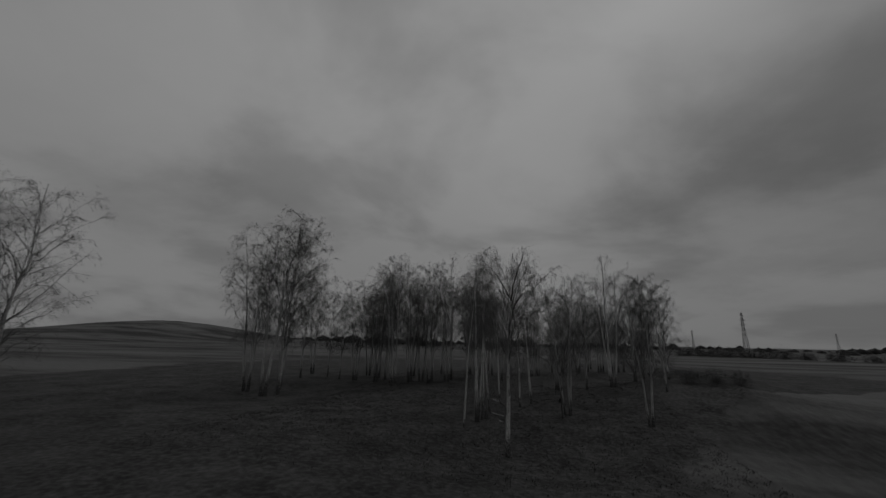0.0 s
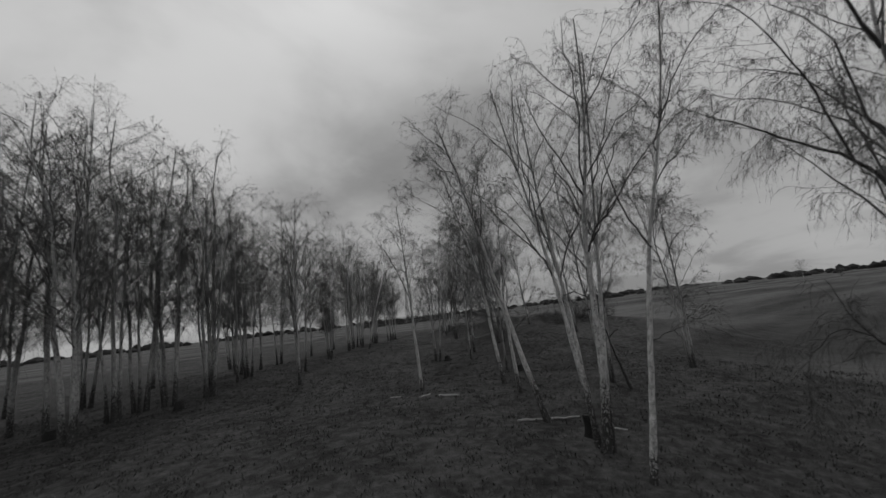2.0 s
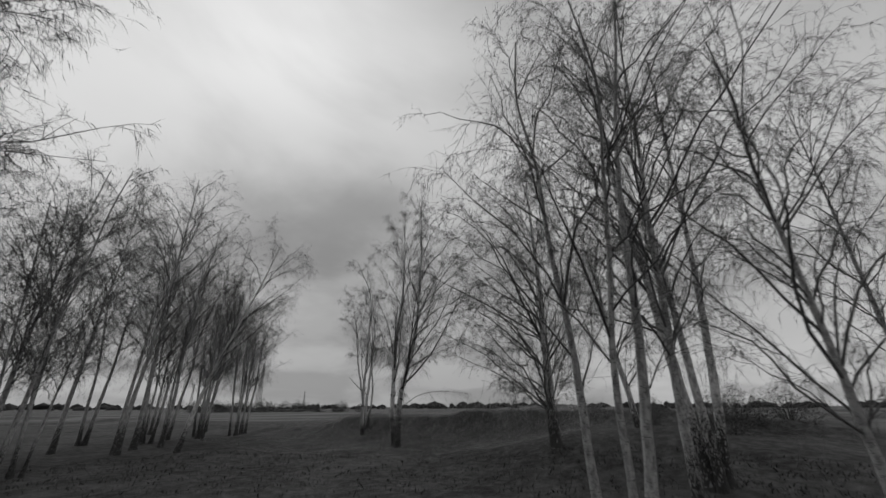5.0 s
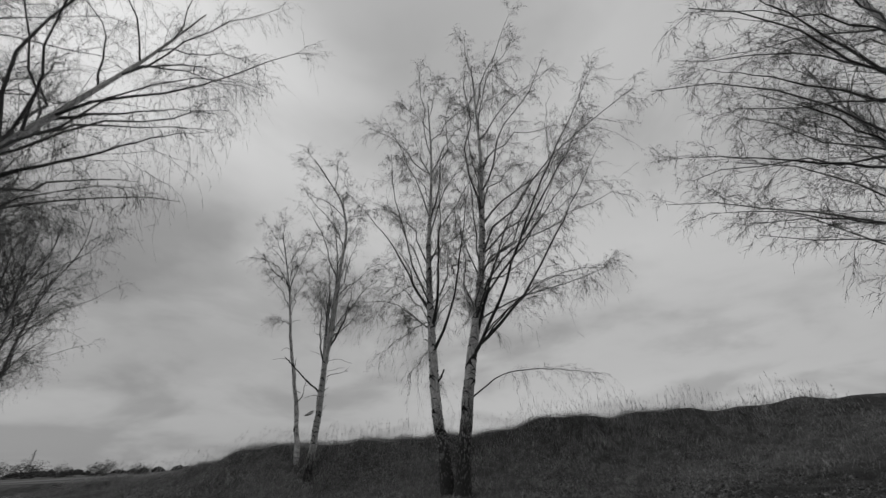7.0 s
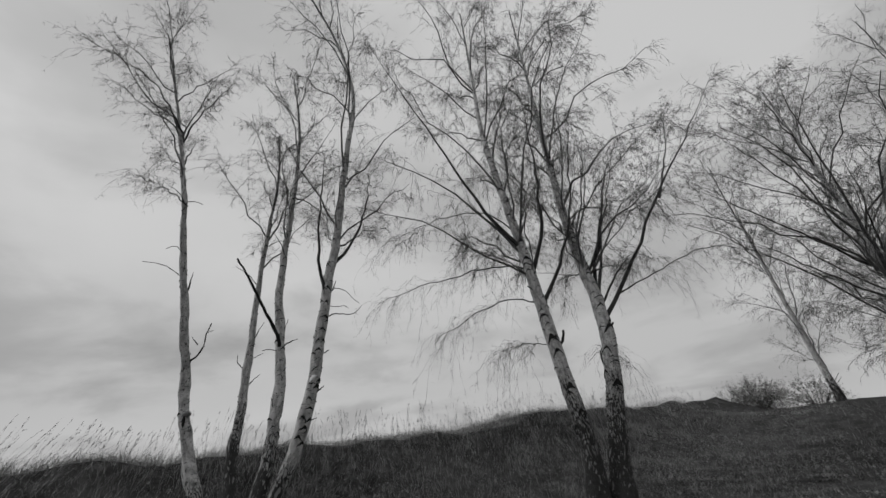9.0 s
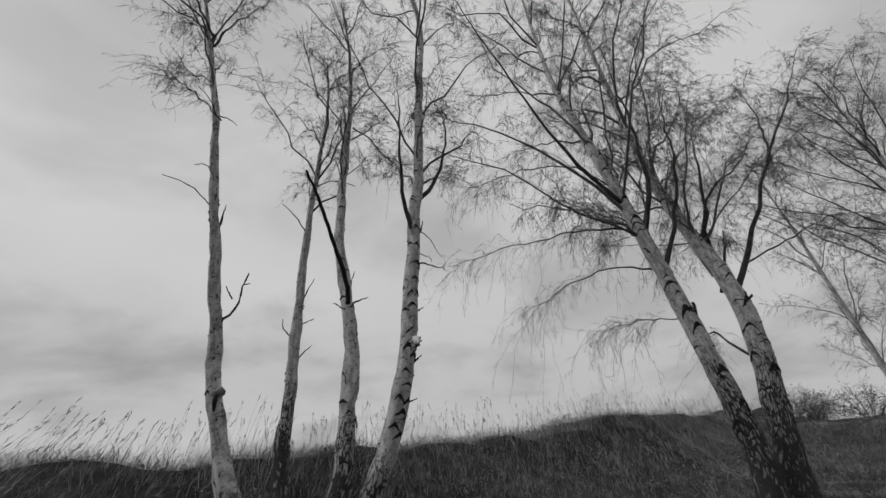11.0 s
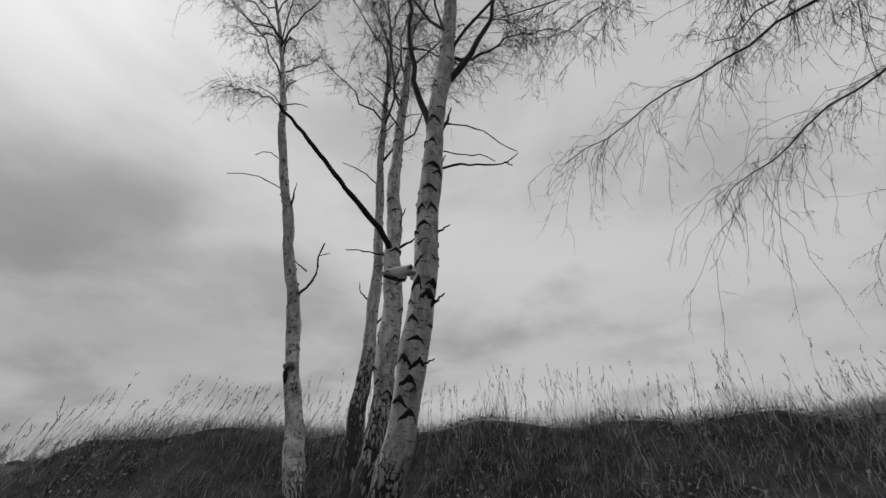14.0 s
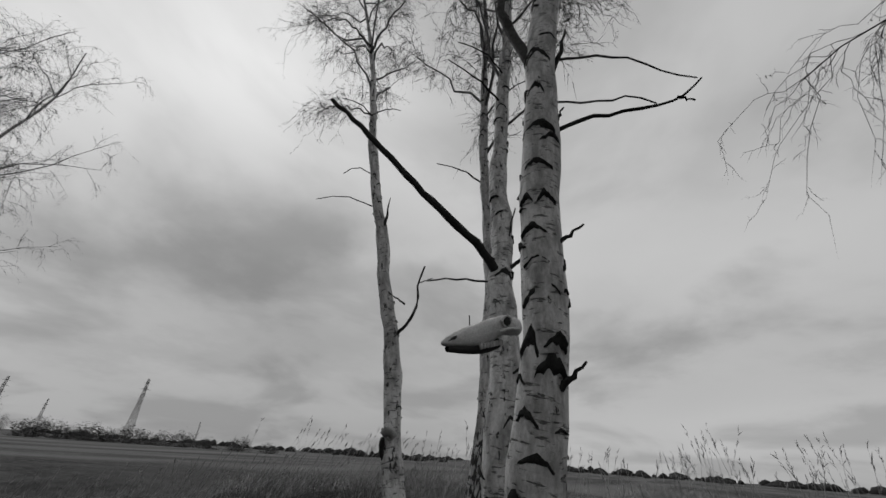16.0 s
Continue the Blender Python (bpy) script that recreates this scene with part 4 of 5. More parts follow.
# place, template, scale
GROVE = [  # the two big birches and their neighbours on the west side
         (-18.5, 31.3, 5, 1.42), (-17.6, 32.6, 7, 1.22), (-20.0, 35.7, 5, 1.42), (-18.9, 34.4, 7, 1.28), (-21.6, 33.0, 8, 1.5), (-22.0, 43.1, 6, 1.2), (-20.0, 8.6, 2, 0.95), (-21.5, 12.0, 0, 0.95), (-19.0, 11.0, 7, 0.9), (-22.5, 9.5, 5, 1.0),
         # the long grove
         (-19.8, 46.0, 9, 1.2), (-17.1, 44.2, 9, 1.15), (-14.4, 43.1, 8, 1.1), (-11.3, 42.1, 8, 1.18), (-8.3, 39.8, 0, 1.02), (-7.4, 43.5, 3, 1.3), (-5.3, 45.0, 8, 1.28), (-3.5, 46.2, 0, 1.05), (-11.0, 44.5, 7, 1.02), (-9.4, 42.9, 5, 1.12), (-8.4, 41.0, 2, 1.0),
         (-6.6, 45.2, 8, 1.35), (-5.6, 47.2, 7, 1.03), (-3.3, 48.0, 3, 1.38), (-12.9, 46.8, 8, 1.2), (-15.2, 49.0, 8, 1.2), (-9.5, 51.0, 8, 1.25), (-13.0, 52.0, 6, 1.15), (-17.1, 55.8, 5, 1.05), (-6.5, 56.0, 7, 0.95), (-23.5, 48.5, 5, 1.1),
         (0.9, 43.4, 1, 0.95), (-0.6, 52.6, 8, 1.2), (2.8, 50.4, 8, 1.15), (-0.9, 56.2, 8, 1.2), (1.0, 57.1, 6, 1.1), (3.2, 60.2, 8, 1.2), (-2.4, 57.9, 5, 1.0), (-1.6, 50.0, 6, 1.05), (6.7, 56.0, 8, 0.85), (7.7, 58.7, 8, 0.8), (-0.6, 64.0, 8, 1.1),
         # east of the path
         (9.75, 29.2, 3, 0.95), (9.6, 35.1, 4, 0.72), (9.6, 41.9, 3, 0.85), (10.8, 39.7, 4, 0.8), (12.6, 41.6, 1, 0.95), (15.2, 28.2, 5, 0.75), (19.0, 37.5, 7, 0.7),
         # the grove north of the path
         (11.4, 63.8, 0, 1.0), (12.9, 66.1, 2, 1.1), (14.4, 69.2, 3, 1.2), (16.0, 71.0, 0, 0.95), (17.9, 70.6, 3, 1.15), (10.0, 67.0, 7, 0.95), (12.0, 71.0, 5, 1.0), (19.0, 73.5, 8, 1.1), (22.4, 73.6, 0, 0.85), (21.3, 72.4, 3, 0.95), (20.5, 71.5, 3, 1.0), (7.5, 65.0, 6, 1.15), (17.5, 78.0, 6, 1.1), (22.0, 79.0, 7, 0.9), (14.2, 66.4, 1, 1.15)]
used = set()
for n, (x, y, kind, size) in enumerate(GROVE):
    turn = (n * 137.5) % 360
    m = Matrix.LocRotScale(foot(x, y, 0.1), Euler((0.02 * math.sin(n * 3.1), 0.02 * math.cos(n * 1.7), radians(turn))), (size, size, size))
    if kind in used:
        copy_thing(TEMPLATES[kind], m @ Matrix.Diagonal((*(1 / v for v in TEMPLATES[kind].scale), 1)))
    else:
        TEMPLATES[kind].matrix_basis = m
        used.add(kind)


# ---------------------------------------------------------------- single birches beside the path
GROUP_P = "birches beside the path"
PATH_CROWN = dict(limbs=16, branches=9, twigs=7, twiglets=6, size=0.9, hang=0.6, thick=1.3)
birch(foot(3.42, 25.25), [foot(3.38, 25.2, 0.2), (3.41, 24.95, 1.2), (3.42, 24.85, 3.2), (3.43, 24.75, 4.9), (3.47, 24.4, 6.7), (3.5, 24.15, 8.6), (3.5, 24.05, 10.3)],
      0.105, 0.014, [([(3.43, 24.8, 4.2), (3.4, 24.4, 4.7), (3.3, 23.8, 5.3), (3.2, 23.3, 5.6)], 0.03), ([(3.42, 24.85, 3.0), (3.5, 25.4, 3.3), (3.6, 26.0, 3.3), (3.7, 26.6, 3.5)], 0.018), ([(3.45, 24.6, 5.6), (3.1, 24.9, 6.6), (2.8, 25.2, 7.8), (2.6, 25.3, 9.0)], 0.03)],
      R(51), "birch of several leaning white stems, black split foot", GROUP_P, rings=40, sides=12, age=1.8, low=5.6, wide=2.3, crown=dict(PATH_CROWN, limbs=9, hang=0.9, thick=1.0), bark=BARK_ROUGH,
      more=(([foot(3.46, 25.4, 0.2), (3.42, 25.5, 0.7), (3.38, 25.65, 1.9), (3.33, 25.82, 3.4), (3.27, 26.15, 5.3), (3.15, 26.6, 7.8), (3.0, 26.9, 9.8)], 0.075),
            ([foot(3.72, 25.62, 0.2), (3.8, 25.78, 0.7), (3.8, 25.95, 2.9), (3.75, 26.3, 6.0), (3.7, 26.5, 9.5)], 0.085),
            ([foot(3.55, 25.15, 0.2), (3.75, 25.0, 2.0), (3.9, 24.8, 4.5), (4.05, 24.6, 7.0), (4.2, 24.4, 9.8)], 0.07)))
birch(foot(2.78, 23.78), [foot(2.76, 23.8, 0.2), (2.92, 23.55, 1.05), (3.04, 23.35, 2.6), (3.18, 23.1, 4.2), (3.4, 22.8, 5.6), (3.7, 22.4, 7.8), (3.9, 22.2, 9.6)],
      0.075, 0.012, [([(3.16, 23.1, 4.0), (2.9, 23.4, 4.9), (2.8, 23.6, 6.2), (2.7, 23.7, 7.6)], 0.025), ([(3.0, 23.4, 2.1), (3.3, 22.9, 2.4), (3.6, 22.4, 2.6)], 0.012)],
      R(52), "slim straight white birch with a forked top", GROUP_P, rings=34, sides=10, age=0.8, low=4.8, wide=1.3, crown=dict(PATH_CROWN, limbs=11))
birch(foot(4.05, 27.6), [foot(4.1, 27.5, 0.2), (3.85, 27.95, 1.4), (3.6, 28.5, 4.0), (3.25, 29.25, 7.6), (2.95, 29.9, 10.2)],
      0.1, 0.012, [([(3.62, 28.4, 3.7), (3.2, 28.2, 4.0), (2.7, 28.0, 4.05)], 0.018), ([(3.45, 28.8, 5.4), (3.6, 28.7, 7.0), (3.6, 28.8, 8.8)], 0.03)],
      R(53), "leaning birch with a black foot beside a pole", GROUP_P, rings=34, sides=10, age=1.6, low=5.0, wide=1.7, crown=PATH_CROWN)
birch(foot(6.98, 32.5), [foot(7.0, 32.5, 0.2), (6.9, 32.8, 2.0), (6.82, 33.02, 4.15), (6.53, 33.75, 7.5), (6.15, 34.8, 11.4)],
      0.095, 0.012, [([(6.8, 33.05, 4.3), (6.9, 33.0, 5.8), (6.95, 32.95, 7.6), (6.85, 33.1, 9.4)], 0.04), ([(6.8, 33.1, 4.5), (6.6, 33.7, 4.9), (6.3, 34.4, 5.4)], 0.018), ([(6.7, 33.3, 5.6), (6.4, 34.0, 6.3), (6.1, 34.8, 7.4)], 0.025)],
      R(54), "slender leaning birch with a forked open top", GROUP_P, rings=34, sides=10, age=1.3, low=6.2, wide=1.4, crown=dict(PATH_CROWN, limbs=11, hang=0.3, thick=1.1))
birch(foot(6.1, 30.72), [foot(6.15, 30.7, 0.2), (6.14, 30.86, 1.5), (6.13, 30.95, 2.7), (6.04, 31.35, 3.9), (6.0, 31.6, 5.6), (5.97, 31.7, 7.2)],
      0.09, 0.012, [([(6.14, 30.88, 1.75), (6.3, 30.6, 2.3), (6.5, 30.2, 2.7), (6.8, 29.7, 3.0)], 0.02), ([(6.13, 30.95, 2.7), (6.2, 30.8, 3.7), (6.15, 30.9, 4.8), (6.2, 30.75, 5.6)], 0.026), ([(6.14, 30.9, 1.9), (5.95, 31.35, 2.5), (5.75, 31.8, 2.75), (5.6, 32.2, 2.8)], 0.016), ([(6.12, 31.0, 2.9), (5.9, 31.6, 3.6), (5.7, 32.1, 3.8)], 0.016)],
      R(55), "small crooked birch with spreading bare limbs", GROUP_P, rings=34, sides=10, age=1.0, low=3.4, wide=1.2, crown=dict(PATH_CROWN, limbs=8, branches=7, twigs=6, hang=0.25, thick=1.0), bark=BARK_ROUGH)
birch(foot(4.1, 34.82), [foot(4.12, 34.82, 0.2), (4.05, 34.9, 1.85), (4.0, 34.97, 4.0), (3.93, 35.05, 6.2), (3.85, 35.2, 8.6)],
      0.085, 0.012, [([(4.0, 34.97, 4.0), (3.7, 35.35, 5.2), (3.2, 35.9, 6.6), (2.7, 36.4, 7.7)], 0.03), ([(4.03, 34.93, 2.6), (4.3, 34.6, 3.6), (4.5, 34.3, 4.8)], 0.02)],
      R(56), "slim birch with a scarred pale foot", GROUP_P, rings=34, sides=10, age=0.7, low=3.4, wide=1.3, crown=dict(PATH_CROWN, limbs=13), bark=BARK_ROUGH)
birch(foot(15.15, 41.5), [foot(15.1, 41.6, 0.2), (15.05, 41.8, 2.4), (15.0, 42.0, 5.0), (15.05, 42.3, 8.0), (15.1, 42.4, 11.5), (15.1, 42.4, 14.5)],
      0.14, 0.014, [([(15.02, 41.9, 3.6), (14.9, 42.9, 4.1), (14.9, 43.9, 4.5), (15.0, 44.8, 4.4)], 0.03), ([(15.0, 42.0, 4.6), (14.7, 42.8, 6.0), (14.5, 43.7, 7.4), (14.3, 44.6, 8.4)], 0.04)],
      R(58), "tall birch of three stems with a black foot", GROUP_P, rings=40, sides=12, age=1.6, low=5.6, wide=2.4, shift=(0.2, 0.2), crown=dict(PATH_CROWN, limbs=14, hang=0.9, thick=0.9),
      more=(([foot(15.3, 41.4, 0.2), (15.5, 41.2, 2.4), (15.75, 41.0, 5.5), (15.9, 40.9, 9.0), (16.0, 40.8, 12.5)], 0.11), ([foot(15.0, 41.45, 0.2), (14.8, 41.5, 2.4), (14.5, 41.6, 5.5), (14.3, 41.7, 9.0), (14.2, 41.8, 12.0)], 0.1)))
birch(foot(13.5, 62.6), [foot(13.5, 62.6, 0.2), (13.8, 62.4, 1.8), (14.3, 62.15, 4.0), (15.0, 61.85, 6.5), (15.7, 61.55, 9.0), (16.2, 61.3, 11.2)],
      0.12, 0.014, [([(14.4, 62.1, 4.4), (15.2, 61.4, 5.4), (16.0, 60.8, 6.6), (16.8, 60.3, 7.4)], 0.035), ([(14.9, 61.9, 6.2), (15.9, 61.9, 7.4), (16.9, 61.8, 8.6), (17.6, 61.5, 9.2)], 0.035), ([(14.1, 62.25, 3.4), (14.4, 61.3, 4.2), (14.6, 60.5, 4.8)], 0.025)],
      R(59), "leaning birch with a full crown over the heath", "grove of birches on the heath", rings=40, sides=12, age=1.3, low=4.2, wide=2.9, over=0.8, crown=dict(PATH_CROWN, limbs=26, branches=12, hang=1.0, thick=0.9))
DEAD_TREE = tagged(new("dead_tree"), "crooked dark dead tree with broken limbs", "tree")
DEAD_TREE.location = foot(9.3, 27.9)
for line, r in (([(0, 0, -0.1), (-0.05, 0.25, 0.7), (-0.05, 0.5, 1.5), (0.0, 0.7, 2.3), (-0.02, 0.95, 3.0)], 0.07), ([(-0.02, 0.95, 3.0), (0.1, 0.7, 3.4), (0.15, 0.5, 3.9)], 0.035), ([(-0.02, 0.95, 3.0), (-0.1, 1.3, 3.2), (-0.1, 1.6, 3.15)], 0.03), ([(0.0, 0.6, 2.0), (0.1, 0.4, 2.25), (0.2, 0.3, 2.3)], 0.025)):
    part("limb", limb_mesh(line, r, 0.012, rng=R(57))[0], DEAD, DEAD_TREE)


# ---------------------------------------------------------------- bark scars, stubs and dead branches on the bank birches
def on_stem(tree, s, theta, out=0.0):
    """A place on a trunk's skin at s metres along it, theta round it (0: north, 90 degrees: west)."""
    path, rad = STEMS[tree.name]
    d = np.r_[0, np.cumsum(np.linalg.norm(np.diff(path, axis=0), axis=1))]
    p = np.array([np.interp(s, d, path[:, i]) for i in range(3)])
    r = float(np.interp(s, d, rad))
    t = np.array([np.interp(s + 0.05, d, path[:, i]) - np.interp(s - 0.05, d, path[:, i]) for i in range(3)])
    t /= np.linalg.norm(t) + 1e-9
    u = np.cross(t, [1.0, 0.02, 0.0])
    u /= np.linalg.norm(u)
    v = np.cross(t, u)
    return p + (u * math.cos(theta) + v * math.sin(theta)) * (r + out), r


def scar(tree, s, theta, w, h, hollow, rng):
    """A dark arched branch scar: a frayed brow that hangs down on both sides, proud of the bark."""
    cols, rows = 13, 4
    verts = []
    jag = rng.normal(0, 0.16, (2, cols))
    skew = rng.uniform(-0.25, 0.25)
    _, r = on_stem(tree, s, theta)
    for j in range(rows):
        for i in range(cols):
            u = -1 + 2 * i / (cols - 1)
            a = abs(u - skew * (1 - u * u))
            brow = h * ((1 - a**1.25) + 0.3 * jag[0, i])
            thick = h * (0.16 + (0.75 - 0.6 * hollow) * (1 - a) ** 1.1 + 0.35 * abs(jag[1, i]))
            f = j / (rows - 1)
            edge = i in (0, cols - 1) or j in (0, rows - 1)
            verts.append(on_stem(tree, s + brow - thick * (1 - f), theta + u * w / 2 / max(r, 0.03), -0.004 if edge else 0.007)[0])
    idx = np.arange(rows * cols).reshape(rows, cols)
    quads = np.stack([idx[:-1, :-1], idx[:-1, 1:], idx[1:, 1:], idx[1:, :-1]], -1).reshape(-1, 4)
    part("bark_scar", mesh_from("bark_scar", verts, quads), OLD_BARK, tree)


def scars(tree, spots, seed):
    rng = R(seed)
    for s, deg, w, h, hollow in spots:
        scar(tree, s, radians(deg), w, h, hollow, rng)


def scatter_scars(tree, n, lo, hi, seed, size=1.0):
    rng = R(seed)
    out = []
    for i in range(n):
        big = rng.uniform(0, 1) < 0.4
        w = rng.uniform(0.09, 0.15) if big else rng.uniform(0.03, 0.08)
        out.append((lo + (hi - lo) * (i + rng.uniform(0, 1)) / n, rng.uniform(-30, 230), w * size, w * size * rng.uniform(0.25, 0.75), rng.uniform(0.1, 1.0)))
    scars(tree, out, seed + 1)


# the arched marks of the birch that carries the skull: metres up the trunk, bearing, width, height, hollow
scars(A4, [(2.78, 98, 0.14, 0.061, 0.3), (2.62, 60, 0.07, 0.044, 0.3), (2.61, 125, 0.09, 0.061, 0.5), (2.47, 78, 0.13, 0.055, 0.4), (2.34, 84, 0.12, 0.044, 0.8), (2.23, 118, 0.07, 0.050, 0.5),
           (2.19, 72, 0.13, 0.077, 0.4), (2.0, 58, 0.10, 0.132, 0.2), (1.93, 125, 0.14, 0.099, 0.2), (1.78, 66, 0.10, 0.055, 0.3), (1.66, 100, 0.14, 0.055, 0.2), (1.52, 60, 0.12, 0.077, 0.3), (1.5, 120, 0.12, 0.088, 0.2),
           (1.4, 90, 0.13, 0.077, 0.4), (1.28, 70, 0.12, 0.066, 0.4), (1.2, 115, 0.13, 0.088, 0.3), (2.98, 90, 0.19, 0.077, 0.2), (3.2, 80, 0.09, 0.088, 0.4), (3.42, 95, 0.14, 0.099, 0.6), (2.05, 130, 0.09, 0.055, 0.5)], 70)
scatter_scars(A4, 34, 3.5, 8.0, 71)
scatter_scars(A4, 22, 1.1, 3.5, 72, 0.9)
scatter_scars(A3, 44, 0.9, 6.0, 73)
scatter_scars(A3, 8, 0.5, 1.5, 74, 1.2)
scatter_scars(A2, 36, 0.9, 5.4, 75, 0.8)
scatter_scars(A1, 44, 0.9, 6.4, 77, 0.75)
scatter_scars(B1, 84, 0.9, 8.0, 79, 2.1)
scatter_scars(B2, 84, 1.0, 8.0, 81, 2.2)
scatter_scars(C1, 40, 1.0, 7.0, 83, 1.3)
scatter_scars(E1, 44, 0.5, 6.5, 85, 1.5)


def local(tree, pts):
    return np.asarray(pts, float) - np.array(tree.location)


def stub(tree, pts, r0, r1=0.004, name="stub", mat=None, sides=7, rings=8, seed=5):
    """A dead side branch or snag of a tree, in world metres."""
    path, t = smooth_path(local(tree, pts), rings)
    rng = R(seed)
    path[1:-1] += rng.normal(0, 0.004, path[1:-1].shape)
    rad = np.linspace(r0, r1, rings) * rng.uniform(0.88, 1.12, rings)
    v, q = tubes(path[None], rad[None], sides)
    idx = len(v)
    cap = np.array([[idx, (rings - 1) * sides + i, (rings - 1) * sides + (i + 1) % sides] for i in range(sides)])
    return part(name, mesh_from(name, np.vstack([v, path[-1] + (path[-1] - path[-2]) * 0.15]), q, cap), mat or DEAD, tree)


stub(A3, [(23.62, 60.93, 2.82), (23.5, 60.98, 2.93), (23.3, 61.14, 3.1), (23.1, 61.38, 3.37), (22.93, 61.58, 3.62), (22.78, 61.8, 3.86)], 0.03, 0.013, "dead_branch", rings=22, sides=9)["label"] = "long bare dark dead branch"
stub(A3, [(23.6, 60.92, 2.75), (23.55, 61.05, 2.76), (23.42, 61.14, 2.73), (23.29, 61.23, 2.67)], 0.008)
stub(A3, [(23.85, 60.96, 4.6), (23.6, 61.09, 4.7), (23.4, 61.28, 4.8)], 0.012)
stub(A3, [(23.87, 60.94, 5.0), (23.6, 61.03, 5.03), (23.4, 61.2, 5.0)], 0.010)
stub(A3, [(23.65, 60.88, 2.85), (23.68, 60.76, 2.94), (23.67, 60.64, 3.0)], 0.016)
stub(A3, [(23.66, 60.9, 2.95), (23.69, 60.85, 3.2), (23.69, 60.82, 3.33)], 0.012)
stub(A1, [(24.36, 62.1, 2.74), (24.38, 62.0, 2.85), (24.4, 61.95, 3.0), (24.38, 61.94, 3.2), (24.39, 61.9, 3.38)], 0.016, 0.008)
stub(A1, [(24.39, 61.94, 3.22), (24.47, 61.85, 3.29)], 0.006)
stub(A1, [(24.24, 62.36, 3.7), (24.25, 62.33, 3.95), (24.25, 62.32, 4.2)], 0.024, 0.003)
stub(A1, [(24.12, 62.66, 5.4), (23.95, 62.8, 5.55), (23.82, 62.94, 5.55)], 0.010)
stub(A1, [(24.13, 62.66, 5.5), (24.22, 62.5, 5.6), (24.3, 62.42, 5.62)], 0.010)
stub(A1, [(24.17, 62.53, 4.5), (24.0, 62.65, 4.52), (23.94, 62.75, 4.42)], 0.007)
stub(A1, [(24.2, 62.5, 4.1), (24.0, 62.75, 4.16), (23.9, 63.0, 4.12)], 0.007)
stub(A1, [(24.34, 62.04, 3.0), (24.2, 62.14, 3.08)], 0.010)
stub(A4, [(22.9, 60.42, 3.14), (22.97, 60.26, 3.24), (23.02, 60.11, 3.27), (23.06, 59.97, 3.29), (23.11, 59.85, 3.36), (23.15, 59.74, 3.48)], 0.012, 0.004, rings=12)
stub(A4, [(23.1, 59.87, 3.35), (23.13, 59.8, 3.33)], 0.006)
stub(A4, [(22.9, 60.4, 3.2), (22.92, 60.36, 3.3)], 0.010)
stub(A4, [(22.9, 60.42, 3.34), (23.03, 60.2, 3.39), (23.12, 60.05, 3.46), (23.21, 59.94, 3.46)], 0.006)
stub(A4, [(22.9, 60.4, 3.64), (23.01, 60.19, 3.71), (23.09, 60.03, 3.72), (23.17, 59.89, 3.64), (23.25, 59.73, 3.6)], 0.007, rings=10)
stub(A4, [(22.92, 60.47, 2.55), (22.92, 60.39, 2.6), (22.93, 60.34, 2.64)], 0.012)
stub(A4, [(22.97, 60.5, 2.02), (22.95, 60.43, 2.07), (22.95, 60.39, 2.11)], 0.016)
stub(A4, [(23.0, 60.56, 1.64), (22.97, 60.46, 1.68)], 0.010)
stub(A4, [(22.9, 60.42, 3.5), (22.86, 60.34, 3.62), (22.86, 60.3, 3.78)], 0.02)
stub(A2, [(24.38, 61.26, 2.3), (24.4, 61.15, 2.45), (24.4, 61.05, 2.56)], 0.014)
stub(A2, [(24.4, 61.26, 2.78), (24.4, 61.04, 2.92)], 0.010)
stub(A2, [(24.4, 61.26, 3.0), (24.4, 61.14, 3.34), (24.4, 61.08, 3.48)], 0.013)
stub(A2, [(24.4, 61.28, 2.62), (24.4, 61.41, 2.75), (24.4, 61.43, 2.86)], 0.010)
stub(A2, [(24.3, 61.27, 4.1), (24.2, 61.5, 4.3), (24.1, 61.7, 4.35)], 0.010)
stub(A2, [(24.2, 61.25, 4.9), (24.1, 61.0, 5.05), (24.0, 60.7, 5.0)], 0.010)
stub(B1, [(21.66, 56.68, 2.5), (21.6, 56.5, 2.66), (21.6, 56.42, 2.85)], 0.035, 0.02)
stub(B2, [(21.2, 55.7, 2.75), (21.05, 55.65, 2.9)], 0.03, 0.015)
stub(B1, [(21.7, 56.75, 3.6), (21.75, 56.95, 3.72)], 0.02, 0.01)


